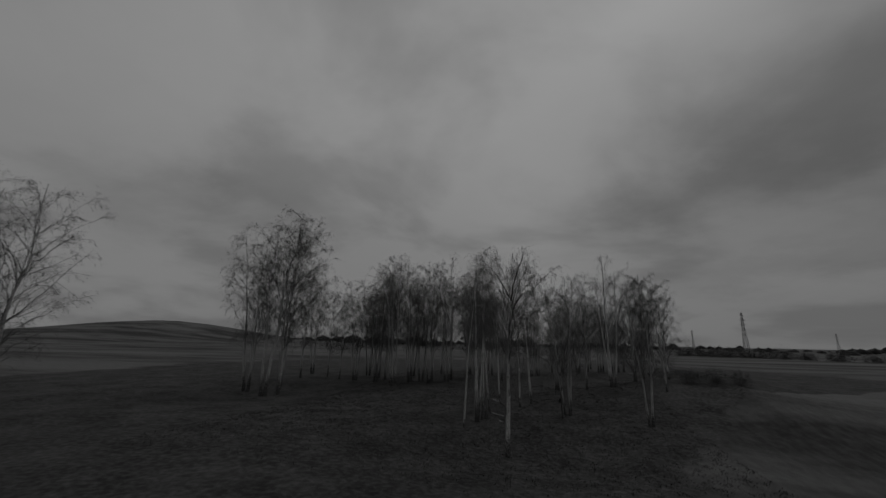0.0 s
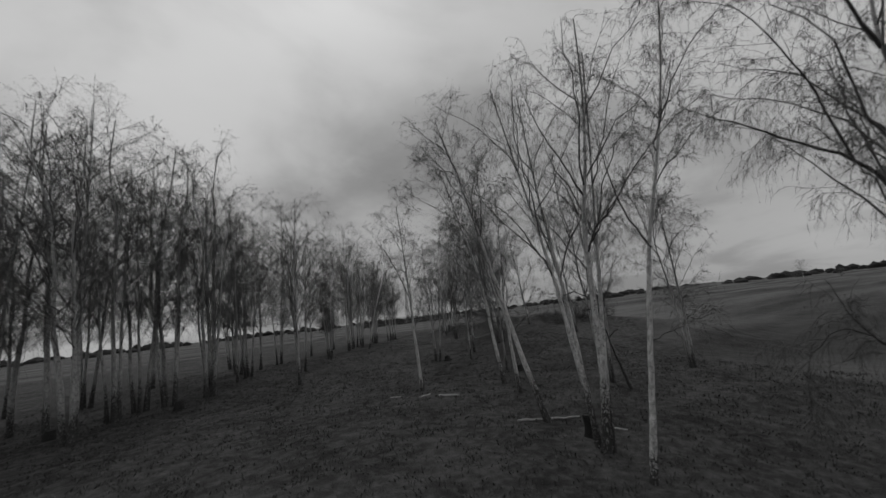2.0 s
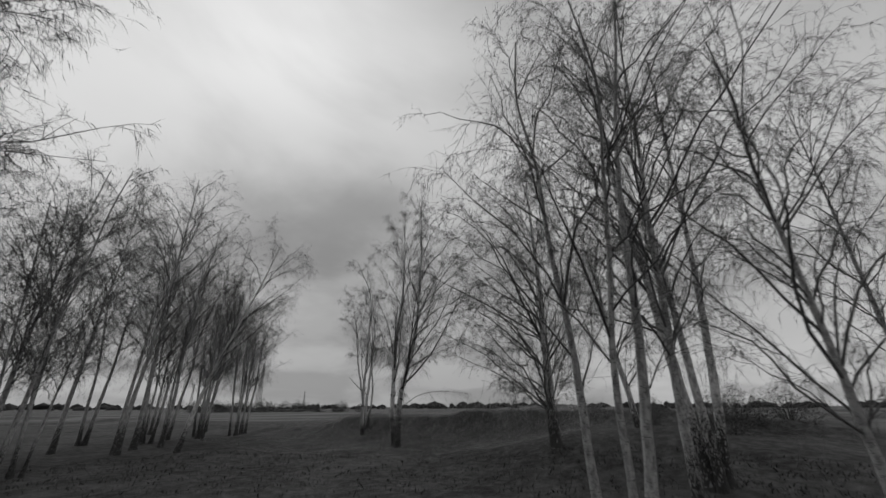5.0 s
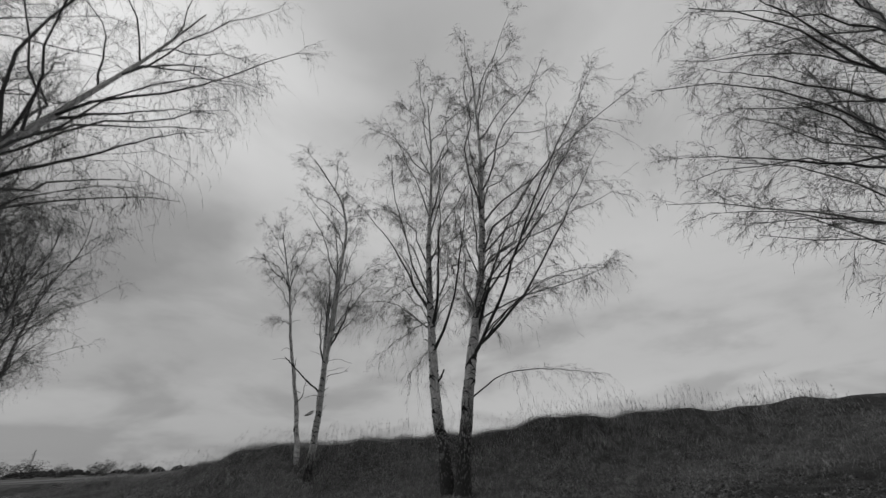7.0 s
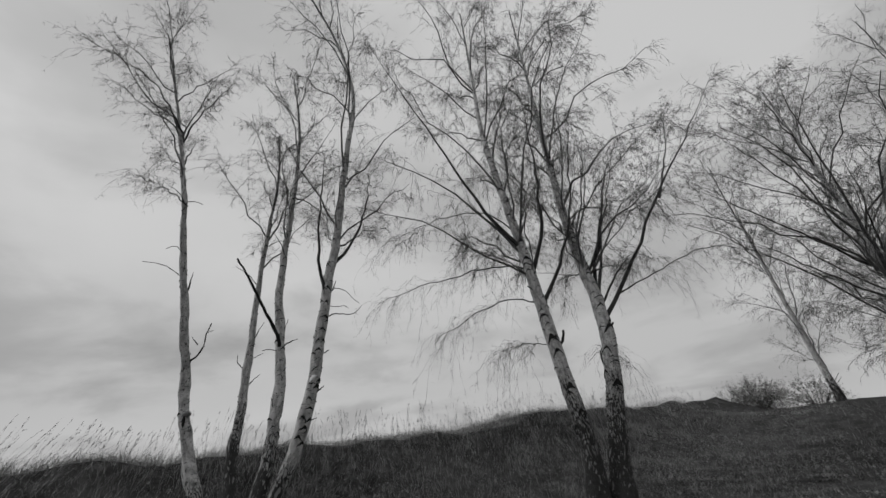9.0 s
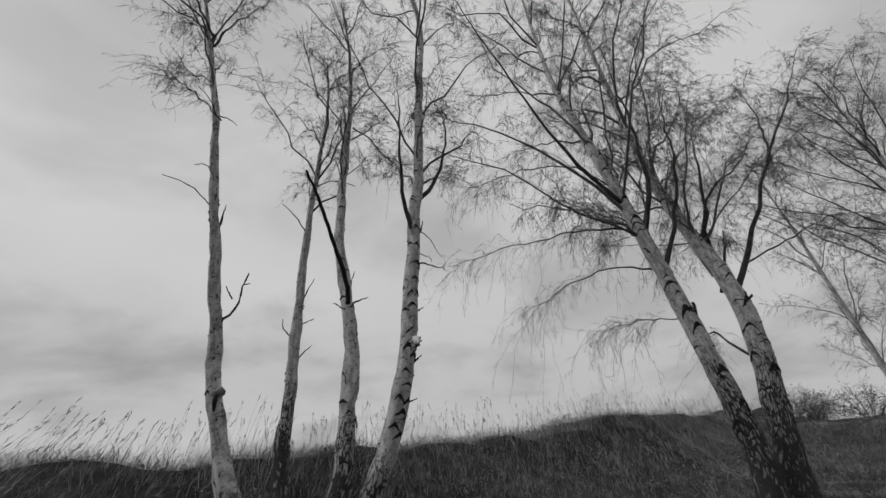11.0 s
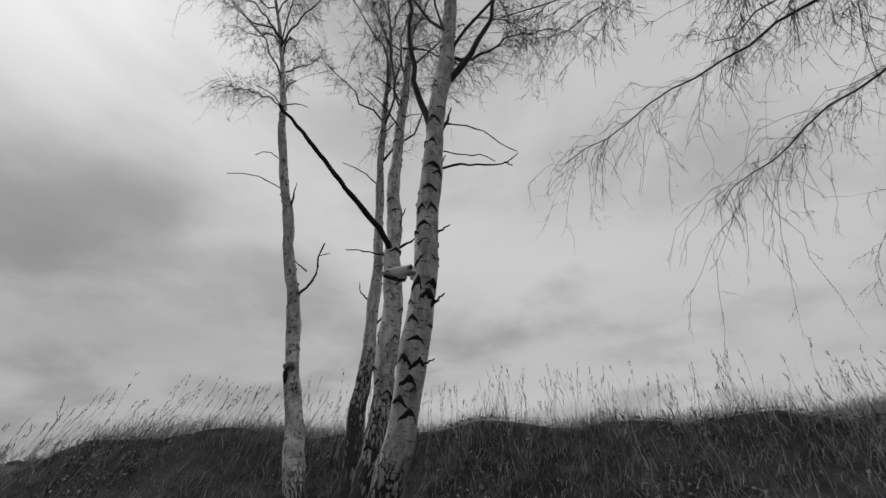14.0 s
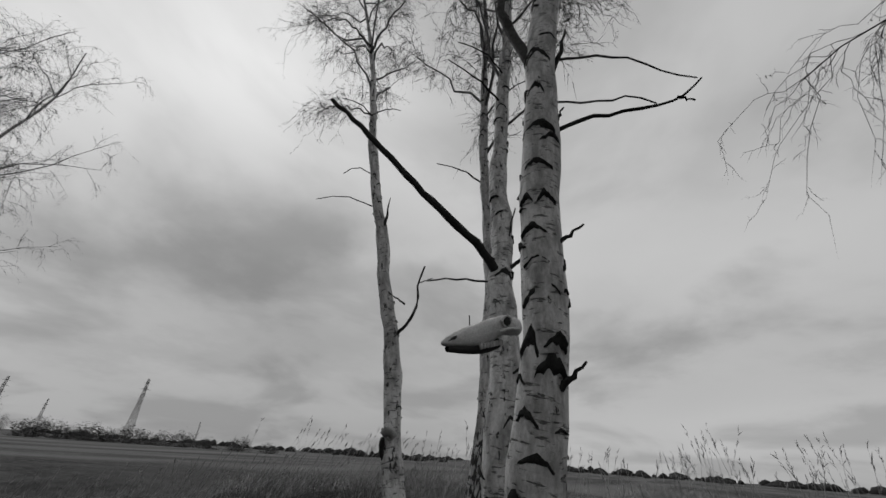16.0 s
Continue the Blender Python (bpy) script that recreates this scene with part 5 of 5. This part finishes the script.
# ---------------------------------------------------------------- the skull on the trunk, and the bracket growth
def build_skull(back, nose):
    """A long bleached skull: brain case, tapering muzzle, eye sockets, cheek arches and tooth rows."""
    thing = tagged(new("animal_skull"), "bleached long-nosed animal skull fixed to birch trunk", "skull")
    back, nose = Vector(back), Vector(nose)
    fwd = (nose - back).normalized()
    side = fwd.cross(Vector((0, 0, 1))).normalized()
    up = side.cross(fwd)
    thing.matrix_world = Matrix((( *fwd, 0), (*side, 0), (*up, 0), (0, 0, 0, 1))).transposed()
    thing.location = back
    ln = (nose - back).length
    #            along, half width, top, bottom
    rows = [(-0.02, 0.018, 0.012, -0.014), (0.02, 0.034, 0.030, -0.026), (0.08, 0.040, 0.037, -0.022), (0.17, 0.045, 0.042, -0.016), (0.27, 0.050, 0.044, -0.014), (0.36, 0.043, 0.041, -0.024),
            (0.46, 0.034, 0.037, -0.034), (0.58, 0.027, 0.031, -0.036), (0.70, 0.022, 0.025, -0.033), (0.82, 0.018, 0.017, -0.026), (0.92, 0.014, 0.009, -0.020), (0.98, 0.008, 0.0, -0.014), (1.0, 0.003, -0.005, -0.010)]
    n = 16
    verts, quads = [], []
    for x, w, t, b in rows:
        for i in range(n):
            a = i * 2 * math.pi / n
            c, sn = math.cos(a), math.sin(a)
            mid, half = (t + b) / 2, (t - b) / 2
            y = w * (abs(c) ** 0.85) * (1 if c > 0 else -1)
            z = mid + half * (abs(sn) ** 0.9) * (1 if sn > 0 else -1)
            # worn, angular bone: a ridged brow, flat cheeks
            z += 0.006 * math.exp(-((x - 0.2) / 0.05) ** 2) * max(0.0, sn) + 0.0016 * math.sin(37 * x + 5 * a)
            y *= 1 - 0.14 * math.exp(-((x - 0.55) / 0.14) ** 2) * (1 if z < 0.01 else 0) + 0.05 * math.sin(23 * x + 3 * a)
            # hollows of the eye sockets
            dip = math.exp(-((x - 0.27) / 0.06) ** 2 - ((z - 0.026) / 0.012) ** 2) * 0.024
            y -= dip * (1 if c > 0 else -1)
            verts.append((x * ln, y, z))
    for r in range(len(rows) - 1):
        for i in range(n):
            quads.append((r * n + i, r * n + (i + 1) % n, (r + 1) * n + (i + 1) % n, (r + 1) * n + i))
    part("cranium", mesh_from("cranium", verts, quads), BONE, thing)
    for sgn in (-1, 1):
        ring = [(0.27 * ln + 0.022 * math.cos(a), sgn * (0.046 + 0.004 * math.sin(a)), 0.021 + 0.016 * math.sin(a)) for a in np.linspace(0, 2 * math.pi, 15)]
        v, q = tubes(np.array(ring)[None], np.full((1, 15), 0.0045), 6)
        part("eye_rim", mesh_from("eye_rim", v, q), BONE, thing)
        # solid dark ellipsoid: the socket's inner shade put in as colour
        bm = bmesh.new()
        bmesh.ops.create_uvsphere(bm, u_segments=12, v_segments=8, radius=1.0, matrix=Matrix.Translation((0.27 * ln, sgn * 0.042, 0.021)) @ Matrix.Diagonal((0.021, 0.0105, 0.0155, 1)))
        part("socket_shade", bm, BONE_SHADE, thing)
        arch = [(0.12 * ln, sgn * 0.038, -0.006), (0.2 * ln, sgn * 0.058, -0.008), (0.3 * ln, sgn * 0.060, -0.004), (0.4 * ln, sgn * 0.046, -0.008)]
        v, q = tubes(smooth_path(arch, 9)[0][None], np.full((1, 9), 0.006), 6)
        part("cheek_arch", mesh_from("cheek_arch", v, q), BONE, thing)
        for k in range(7):
            x = (0.36 + 0.042 * k) * ln
            p = np.array([[x, sgn * 0.024, -0.030], [x + 0.002, sgn * 0.025, -0.040], [x + 0.003, sgn * 0.024, -0.046]])
            v, q = tubes(p[None], np.array([[0.0055, 0.0058, 0.0035]]), 5)
            part("tooth", mesh_from("tooth", v, q), BONE, thing)
        bm = bmesh.new()
        bmesh.ops.create_uvsphere(bm, u_segments=10, v_segments=8, radius=1.0, matrix=Matrix.Translation((0.2 * ln, sgn * 0.030, -0.040)) @ Matrix.Rotation(0.4, 4, 'Y') @ Matrix.Diagonal((0.024, 0.005, 0.014, 1)))
        part("jaw_hinge", bm, BONE, thing)
        # dark tube that paints the shade inside the nose opening
        nostril = [(0.8 * ln, sgn * 0.012, 0.006), (0.88 * ln, sgn * 0.012, 0.0), (0.95 * ln, sgn * 0.008, -0.006)]
        v, q = tubes(np.array(nostril)[None], np.array([[0.002, 0.006, 0.003]]), 6)
        part("nostril", mesh_from("nostril", v, q), BONE_SHADE, thing)
    # underside of the muzzle, its shade put into the near-black colour
    jaw = [(0.34 * ln, 0, -0.034), (0.5 * ln, 0, -0.042), (0.7 * ln, 0, -0.038), (0.95 * ln, 0, -0.024)]
    v, q = tubes(smooth_path(jaw, 9)[0][None], np.linspace(0.020, 0.010, 9)[None], 8)
    part("palate", mesh_from("palate", v, q), BONE_SHADE, thing, "palate coloured near-black to stand for shade")


build_skull((22.775, 60.583, 2.19), (22.50, 60.72, 2.078))


def build_bracket():
    thing = tagged(new("bracket_fungus"), "pale torn bracket growth on thin birch", "fungus")
    c = np.array([24.305, 61.975, 1.93])
    verts, quads = [], []
    n, rings = 14, 6
    for r in range(rings):
        f = r / (rings - 1)
        for i in range(n):
            a = i * 2 * math.pi / n
            wob = 1 + 0.18 * math.sin(3 * a + 1.3 * r) + 0.1 * math.sin(7 * a)
            rad = 0.055 * math.sin(math.pi * (0.12 + 0.8 * f)) * wob
            verts.append(c + [rad * math.cos(a) - 0.045, rad * 1.1 * math.sin(a) + 0.02, -0.03 + 0.09 * f - 0.02 * math.cos(a)])
    for r in range(rings - 1):
        for i in range(n):
            quads.append((r * n + i, r * n + (i + 1) % n, (r + 1) * n + (i + 1) % n, (r + 1) * n + i))
    caps = []
    for r, z in ((0, -0.035), (rings - 1, 0.065)):
        verts.append(c + [-0.045, 0.02, z])
        caps += [(len(verts) - 1, r * n + i, r * n + (i + 1) % n) for i in range(n)]
    part("cap", mesh_from("cap", verts, quads, caps), FUNGUS, thing)
    # near-black tapering streak hanging below the cap
    hole = [c + [-0.075, 0.05, -0.02], c + [-0.07, 0.05, -0.10], c + [-0.05, 0.035, -0.19]]
    v, q = tubes(smooth_path(hole, 8)[0][None], np.array([[0.012, 0.02, 0.024, 0.02, 0.018, 0.016, 0.01, 0.004]]), 8)
    part("dark_streak", mesh_from("dark_streak", v, q), OLD_BARK, thing, "black streak below it")


build_bracket()


# ---------------------------------------------------------------- grass
def blades(places, heights, widths, leans, rng):
    """Bent, tapering grass blades: vertices, quads and triangles."""
    n = len(places)
    az = rng.uniform(0, 2 * np.pi, n)
    side = np.stack([np.cos(az), np.sin(az), 0 * az], 1) * widths[:, None]
    base, h = places, heights[:, None]
    up = np.array([0, 0, 1.0])
    mid = base + up * h * 0.55 + leans * h * 0.25
    tip = base + up * h * 0.9 + leans * h * 0.85
    v = np.stack([base - side, base + side, mid - side * 0.7, mid + side * 0.7, tip], 1).reshape(-1, 3)
    i = np.arange(n)[:, None] * 5
    return v, i + np.array([[0, 1, 3, 2]]), i + np.array([[2, 3, 4]])


def scatter(n, x0, x1, y0, y1, rng, keep):
    out = []
    while len(out) < n:
        x, y = rng.uniform(x0, x1), rng.uniform(y0, y1)
        if rng.uniform() < keep(x, y):
            out.append((x, y, height(x, y) - 0.01))
    return np.array(out)


def build_grass():
    rng = R(90)

    def bank(x, y):
        tuft = noise.noise((x * 1.6, y * 1.6, 3.0)) * 0.5 + 0.5
        far = math.hypot(x - 19.5, y - 61)
        return min(1.0, 0.25 + 1.1 * tuft**1.5) * min(1.0, 0.25 + max(0.0, x - 19) * 0.22) * (1 if far < 9 else max(0.12, 1 - (far - 9) / 14))
    p = scatter(140000, 17.0, 30.0, 46.0, 72.0, rng, bank)
    on_bank = np.clip((p[:, 0] - 21) / 4.0, 0, 1)
    clump = np.array([noise.noise((x * 1.1, y * 1.1, 12.0)) for x, y, _ in p])
    h = (rng.uniform(0.04, 0.12, len(p)) + on_bank**2 * rng.uniform(0.02, 0.16, len(p))) * (1 + 0.9 * clump)
    lean = rng.normal(0, 0.75, p.shape) + [0.1, -0.25, 0]
    lean[:, 2] = 0
    g = part("grass", mesh_from("grass", *blades(p, h, rng.uniform(0.0012, 0.0032, len(p)), lean, rng)), GRASS)
    tagged(g, "dense dry tussock grass covering the bank", "grass", kind="stuff")

    def heath(x, y):
        tuft = noise.noise((x * 1.7, y * 1.7, 8.0)) * 0.5 + 0.5
        return max(0.0, tuft - 0.36) * 2.2 * (1.0 if 15 < y < 46 else 0.4)
    p = scatter(62000, -12.0, 18.0, 12.0, 62.0, rng, heath)
    h = rng.uniform(0.03, 0.13, len(p))
    lean = rng.normal(0, 0.6, p.shape)
    lean[:, 2] = 0
    g = part("heather", mesh_from("heather", *blades(p, h, rng.uniform(0.008, 0.02, len(p)), lean, rng)), HEATHER)
    tagged(g, "low dark heather and moor grass tufts", "grass", kind="stuff")
    # tall dry stems with seed heads along the crest
    n = 1500
    y = rng.uniform(46, 71, n)
    x = np.array([crest_x(v) for v in y]) + rng.normal(0.3, 1.1, n)
    base = np.array([(a, b, height(a, b)) for a, b in zip(x, y)])
    ln = rng.uniform(0.35, 0.85, n) * (0.75 + 0.4 * np.sin(y * 1.3) ** 2)
    lean = rng.normal(0, 0.16, (n, 3)) + np.stack([0.05 + 0 * y, -0.45 * np.clip((y - 60.5) / 3, 0, 1), 0 * y], 1)
    lean[:, 2] = 1
    stems = shoots(base, lean, ln, 5, 0.08, 0.012, rng)
    v1 = spikes(stems, np.array([[1, 0.9, 0.8, 0.7, 0.5]]) * np.full((n, 1), 0.0017))
    st, dr, f = spawn(stems[:, 3:], 6, 0.0, 1.0, rng)
    ears = shoots(st, dr + rng.normal(0, 0.22, dr.shape), rng.uniform(0.03, 0.08, len(f)), 3, 0.1, 0.04, rng)
    v2 = spikes(ears, np.array([[0.5, 1.0, 0.5]]) * np.full((len(f), 1), 0.0029))
    g = part("tall_grass", mesh_from("tall_grass", *join3(v1, v2)), STRAW)
    tagged(g, "tall dry grass stems with seed heads on crest", "grass", kind="stuff")
    # dead leaves
    p = scatter(34000, 17.0, 25.5, 50.0, 68.0, rng, lambda x, y: 0.12 + 0.88 * (noise.noise((x * 0.9, y * 0.9, 5.0)) > 0.05))
    n = len(p)
    az, w = rng.uniform(0, 6.28, n), rng.uniform(0.008, 0.024, n)
    a = np.stack([np.cos(az), np.sin(az), rng.normal(0, 0.35, n)], 1) * w[:, None]
    b = np.stack([-np.sin(az), np.cos(az), rng.normal(0, 0.35, n)], 1) * (w * 0.62)[:, None]
    p[:, 2] += 0.03
    v = np.stack([p - a, p - b + [0, 0, 0.006], p + a, p + b + [0, 0, 0.006]], 1).reshape(-1, 3)
    i = np.arange(n)[:, None] * 4
    g = part("leaf_litter", mesh_from("leaf_litter", v, i + np.array([[0, 1, 2, 3]])), LITTER)
    tagged(g, "scattered small dead birch leaves on the ground", "leaves", kind="stuff")


build_grass()


# ---------------------------------------------------------------- shrubs, logs, stumps
def build_shrub(seed, label, leaves=6500, leaf=1.15):
    rng = R(seed)
    thing = tagged(new("shrub"), label, "shrub", "dark shrubs on the dune")
    stems = []
    for k in range(16):
        az, out = rng.uniform(0, 6.28), rng.uniform(0.3, 1.2)
        top = rng.uniform(0.8, 1.9)
        stems.append(np.array([[0.1 * math.cos(az), 0.1 * math.sin(az), 0], [out * 0.4 * math.cos(az), out * 0.4 * math.sin(az), top * 0.5], [out * math.cos(az), out * math.sin(az), top]]))
    seeds = [(smooth_path(p, 6)[0], 0.02) for p in stems]
    az, rr = rng.uniform(0, 6.28, 120), rng.uniform(0.2, 1.3, 120)
    room = np.stack([rr * np.cos(az), rr * np.sin(az), rng.uniform(0.1, 1.9, 120) * (1.15 - 0.35 * rr)], 1)
    geo, ends = crown_of(seeds, room, rng, twigs=3, twiglets=2, size=0.5, thick=1.6, hang=0.1, fine=False, step=0.3, also=[tubes(p[None], np.linspace(0.02, 0.007, 6)[None], 4) for p, _ in seeds])
    part("branchwork", mesh_from("branchwork", *geo), TWIG, thing, "dense dark branches", "stuff")
    n = leaves
    at = ends[rng.integers(0, len(ends), n), -1] * rng.uniform(0.86, 1.03, (n, 1)) + rng.normal(0, 0.09, (n, 3))
    at[:, 2] = np.maximum(at[:, 2], 0.05)
    a, b = rng.normal(0, 1, (n, 3)), rng.normal(0, 1, (n, 3))
    a *= (leaf * rng.uniform(0.03, 0.055, n) / np.linalg.norm(a, axis=1))[:, None]
    b *= (leaf * rng.uniform(0.018, 0.034, n) / np.linalg.norm(b, axis=1))[:, None]
    v = np.stack([at - a, at - b, at + a, at + b], 1).reshape(-1, 3)
    i = np.arange(n)[:, None] * 4
    part("foliage", mesh_from("foliage", v, i + np.array([[0, 1, 2, 3]])), SHRUB, thing, "small dark evergreen leaves", "stuff")
    return thing


SHRUB_KINDS = [build_shrub(101, "dense dark brush on the dune, nearly bare", 4500, 0.6), build_shrub(102, "rounded dark brush on the dune, nearly bare", 4500, 0.6), build_shrub(103, "dark bushes of the hedge across the plain", 1500, 1.5)]
for n, (x, y, size) in enumerate([(22.4, 41.8, 0.95), (24.3, 41.1, 0.85), (25.8, 39.6, 0.8), (23.4, 44.0, 0.65)]):
    m = Matrix.LocRotScale(foot(x, y, 0.3 * size), Euler((0, 0, n * 2.1)), (size, size, size * (0.85 + 0.1 * (n % 3))))
    if n < 2:
        SHRUB_KINDS[n].matrix_basis = m
    else:
        copy_thing(SHRUB_KINDS[n % 2], m @ Matrix.Diagonal((*(1 / v for v in SHRUB_KINDS[n % 2].scale), 1)))


def log(a, b, r0, r1, label, seed):
    rng = R(seed)
    pa, pb = np.array(foot(*a, -r0 * 0.7)), np.array(foot(*b, -r1 * 0.7))
    path = np.stack([pa + (pb - pa) * f + rng.normal(0, 0.01, 3) * (0 < f < 1) for f in np.linspace(0, 1, 9)])
    rad = np.linspace(r0, r1, 9) * rng.uniform(0.9, 1.1, 9)
    v, q = tubes(path[None], rad[None], 9)
    caps = [[len(v), i, (i + 1) % 9] for i in range(9)] + [[len(v) + 1, 72 + i, 72 + (i + 1) % 9] for i in range(9)]
    ob = part("fallen_log", mesh_from("fallen_log", np.vstack([v, pa, pb]), q, caps), FUNGUS)
    tagged(ob, label, "log", "fallen birch poles")


log((3.4, 28.1), (5.1, 27.2), 0.04, 0.028, "pale fallen birch pole on the heath", 111)
log((3.65, 32.75), (4.3, 32.3), 0.05, 0.045, "short pale birch log on the heath", 112)
log((3.1, 33.3), (3.75, 33.6), 0.03, 0.025, "thin pale stick on the heath", 114)
log((2.4, 34.6), (2.75, 34.3), 0.025, 0.015, "short pale stick on the heath", 115)
log((4.9, 25.9), (5.15, 25.7), 0.03, 0.02, "short pale stick beside the birches", 113)


def stump(x, y, h, r, seed):
    rng = R(seed)
    me, _, _ = stem_mesh([foot(x, y, 0.1), (x + 0.02, y, height(x, y) + h * 0.5), (x, y + 0.02, height(x, y) + h)], r, r * 0.8, 8, 12, rng, 5.0, 0.5, 0.1)
    ob = part("tree_stump", me, OLD_BARK)
    tagged(ob, "dark broken birch stump on the heath", "stump", "tree stumps")
    cap = mesh_from("cut", [(x + r * 0.8 * math.cos(a), y + 0.02 + r * 0.8 * math.sin(a), height(x, y) + h - 0.004) for a in np.linspace(0, 2 * math.pi, 13)[:-1]] + [(x, y + 0.02, height(x, y) + h + 0.01)], [], [[i, (i + 1) % 12, 12] for i in range(12)])
    part("cut_top", cap, DEAD, ob)


for n, (x, y, h, r) in enumerate([(9.49, 34.08, 0.3, 0.16), (3.95, 26.0, 0.55, 0.13), (-4.95, 43.1, 0.4, 0.2), (-9.2, 41.6, 0.35, 0.18), (9.9, 41.2, 0.3, 0.16)]):
    stump(x, y, h, r, 120 + n)


# ---------------------------------------------------------------- distance
def build_woods():
    """The dark line of woods round the horizon: many uneven crowns, joined."""
    rng = R(130)
    verts, quads = [], []
    rings, n = 5, 7
    count = 0
    for k in range(1000):
        az = rng.uniform(0, 2 * np.pi)
        d = rng.uniform(420, 900)
        big = 0.5 + 0.5 * noise.noise((math.cos(az) * 3.0, math.sin(az) * 3.0, 1.0)) + 0.3 * noise.noise((math.cos(az) * 11.0, math.sin(az) * 11.0, 6.0))
        h = (3.0 + 8.0 * max(0.0, big)) * rng.uniform(0.6, 1.15) * d / 600
        w = h * rng.uniform(0.6, 1.6)
        c = np.array([10 + d * math.cos(az), 40 + d * math.sin(az), -1.0])
        for r in range(rings):
            f = r / (rings - 1)
            rad = w * (0.9 * math.sqrt(max(0.0, 1 - f**2.2)) + 0.04)
            for i in range(n):
                a = i * 2 * math.pi / n + r * 0.4
                verts.append(c + [rad * math.cos(a) * rng.uniform(0.75, 1.2), rad * math.sin(a) * rng.uniform(0.75, 1.2), h * f * rng.uniform(0.9, 1.08)])
        o = count * rings * n
        for r in range(rings - 1):
            for i in range(n):
                quads.append((o + r * n + i, o + r * n + (i + 1) % n, o + (r + 1) * n + (i + 1) % n, o + (r + 1) * n + i))
        count += 1
    ob = part("far_woods", mesh_from("far_woods", verts, quads), WOODS)
    tagged(ob, "dark line of distant woods round the plain", "woods", kind="stuff")


build_woods()


def build_pylon(at, tall):
    """A lattice power pylon with three cross arms."""
    thing = tagged(new("power_pylon"), "grey steel lattice power pylon across the fields", "pylon", "power pylons")
    thing.location = at
    legs = []
    for sx in (-1, 1):
        for sy in (-1, 1):
            p = np.array([[sx * 0.055 * tall, sy * 0.055 * tall, 0], [sx * 0.024 * tall, sy * 0.024 * tall, 0.55 * tall], [sx * 0.012 * tall, sy * 0.012 * tall, tall]])
            v, q = tubes(p[None], np.array([[0.006, 0.005, 0.003]]) * tall, 4)
            part("leg", mesh_from("leg", v, q), STEEL, thing)
    paths = []
    for k in range(9):
        z0, z1 = tall * k / 9, tall * (k + 1) / 9
        w = lambda z: np.interp(z, [0, 0.55 * tall, tall], [0.055 * tall, 0.024 * tall, 0.012 * tall])
        for a, b in (((-1, -1), (1, -1)), ((1, -1), (1, 1)), ((1, 1), (-1, 1)), ((-1, 1), (-1, -1))):
            paths.append([[a[0] * w(z0), a[1] * w(z0), z0], [b[0] * w(z1), b[1] * w(z1), z1]])
            paths.append([[b[0] * w(z0), b[1] * w(z0), z0], [a[0] * w(z1), a[1] * w(z1), z1]])
    v, q = tubes(np.array(paths), np.full((len(paths), 2), 0.0022 * tall), 3)
    part("bracing", mesh_from("bracing", v, q), STEEL, thing, kind="stuff")
    for f, half in ((0.72, 0.07), (0.82, 0.09), (0.92, 0.06)):
        v, q = tubes(np.array([[[-half * tall, 0, f * tall], [0, 0, (f + 0.02) * tall], [half * tall, 0, f * tall]]]), np.array([[0.002, 0.006, 0.002]]) * tall, 4)
        part("cross_arm", mesh_from("cross_arm", v, q), STEEL, thing)


for x, y, tall in ((115, 237, 23), (88, 280, 20), (126, 341, 17), (268, 420, 18)):
    build_pylon((x, y, height(x, y)), tall)

# lone small trees far out on the plain
for n, (x, y, kind, size) in enumerate([(146, 53, 7, 0.5), (151, 46, 8, 0.34), (70, 222, 7, 0.7), (65, 226, 5, 0.6), (73, 217, 8, 0.5)]):
    m = Matrix.LocRotScale(foot(x, y, 0.3), Euler((0, 0, n * 1.9)), (size * 1.3, size * 1.3, size))
    copy_thing(TEMPLATES[kind], m @ Matrix.Diagonal((*(1 / v for v in TEMPLATES[kind].scale), 1)))["group"] = "lone trees on the plain"

# the hedge across the plain
for n, (x, y, size) in enumerate([(78, 212, 2.7), (83, 209, 2.3), (88, 205, 2.5), (92, 203, 2.0), (97, 200, 2.6), (103, 196, 2.2), (108, 192, 2.4), (114, 188, 1.8), (121, 182, 2.2), (128, 176, 1.7)]):
    m = Matrix.LocRotScale(foot(x, y, 0.2), Euler((0, 0, n * 2.3)), (size * 1.5, size * 1.5, size))
    if n == 0:
        SHRUB_KINDS[2].matrix_basis = m
        SHRUB_KINDS[2]["group"] = "hedge across the plain"
    else:
        copy_thing(SHRUB_KINDS[2], m @ Matrix.Diagonal((*(1 / v for v in SHRUB_KINDS[2].scale), 1)))
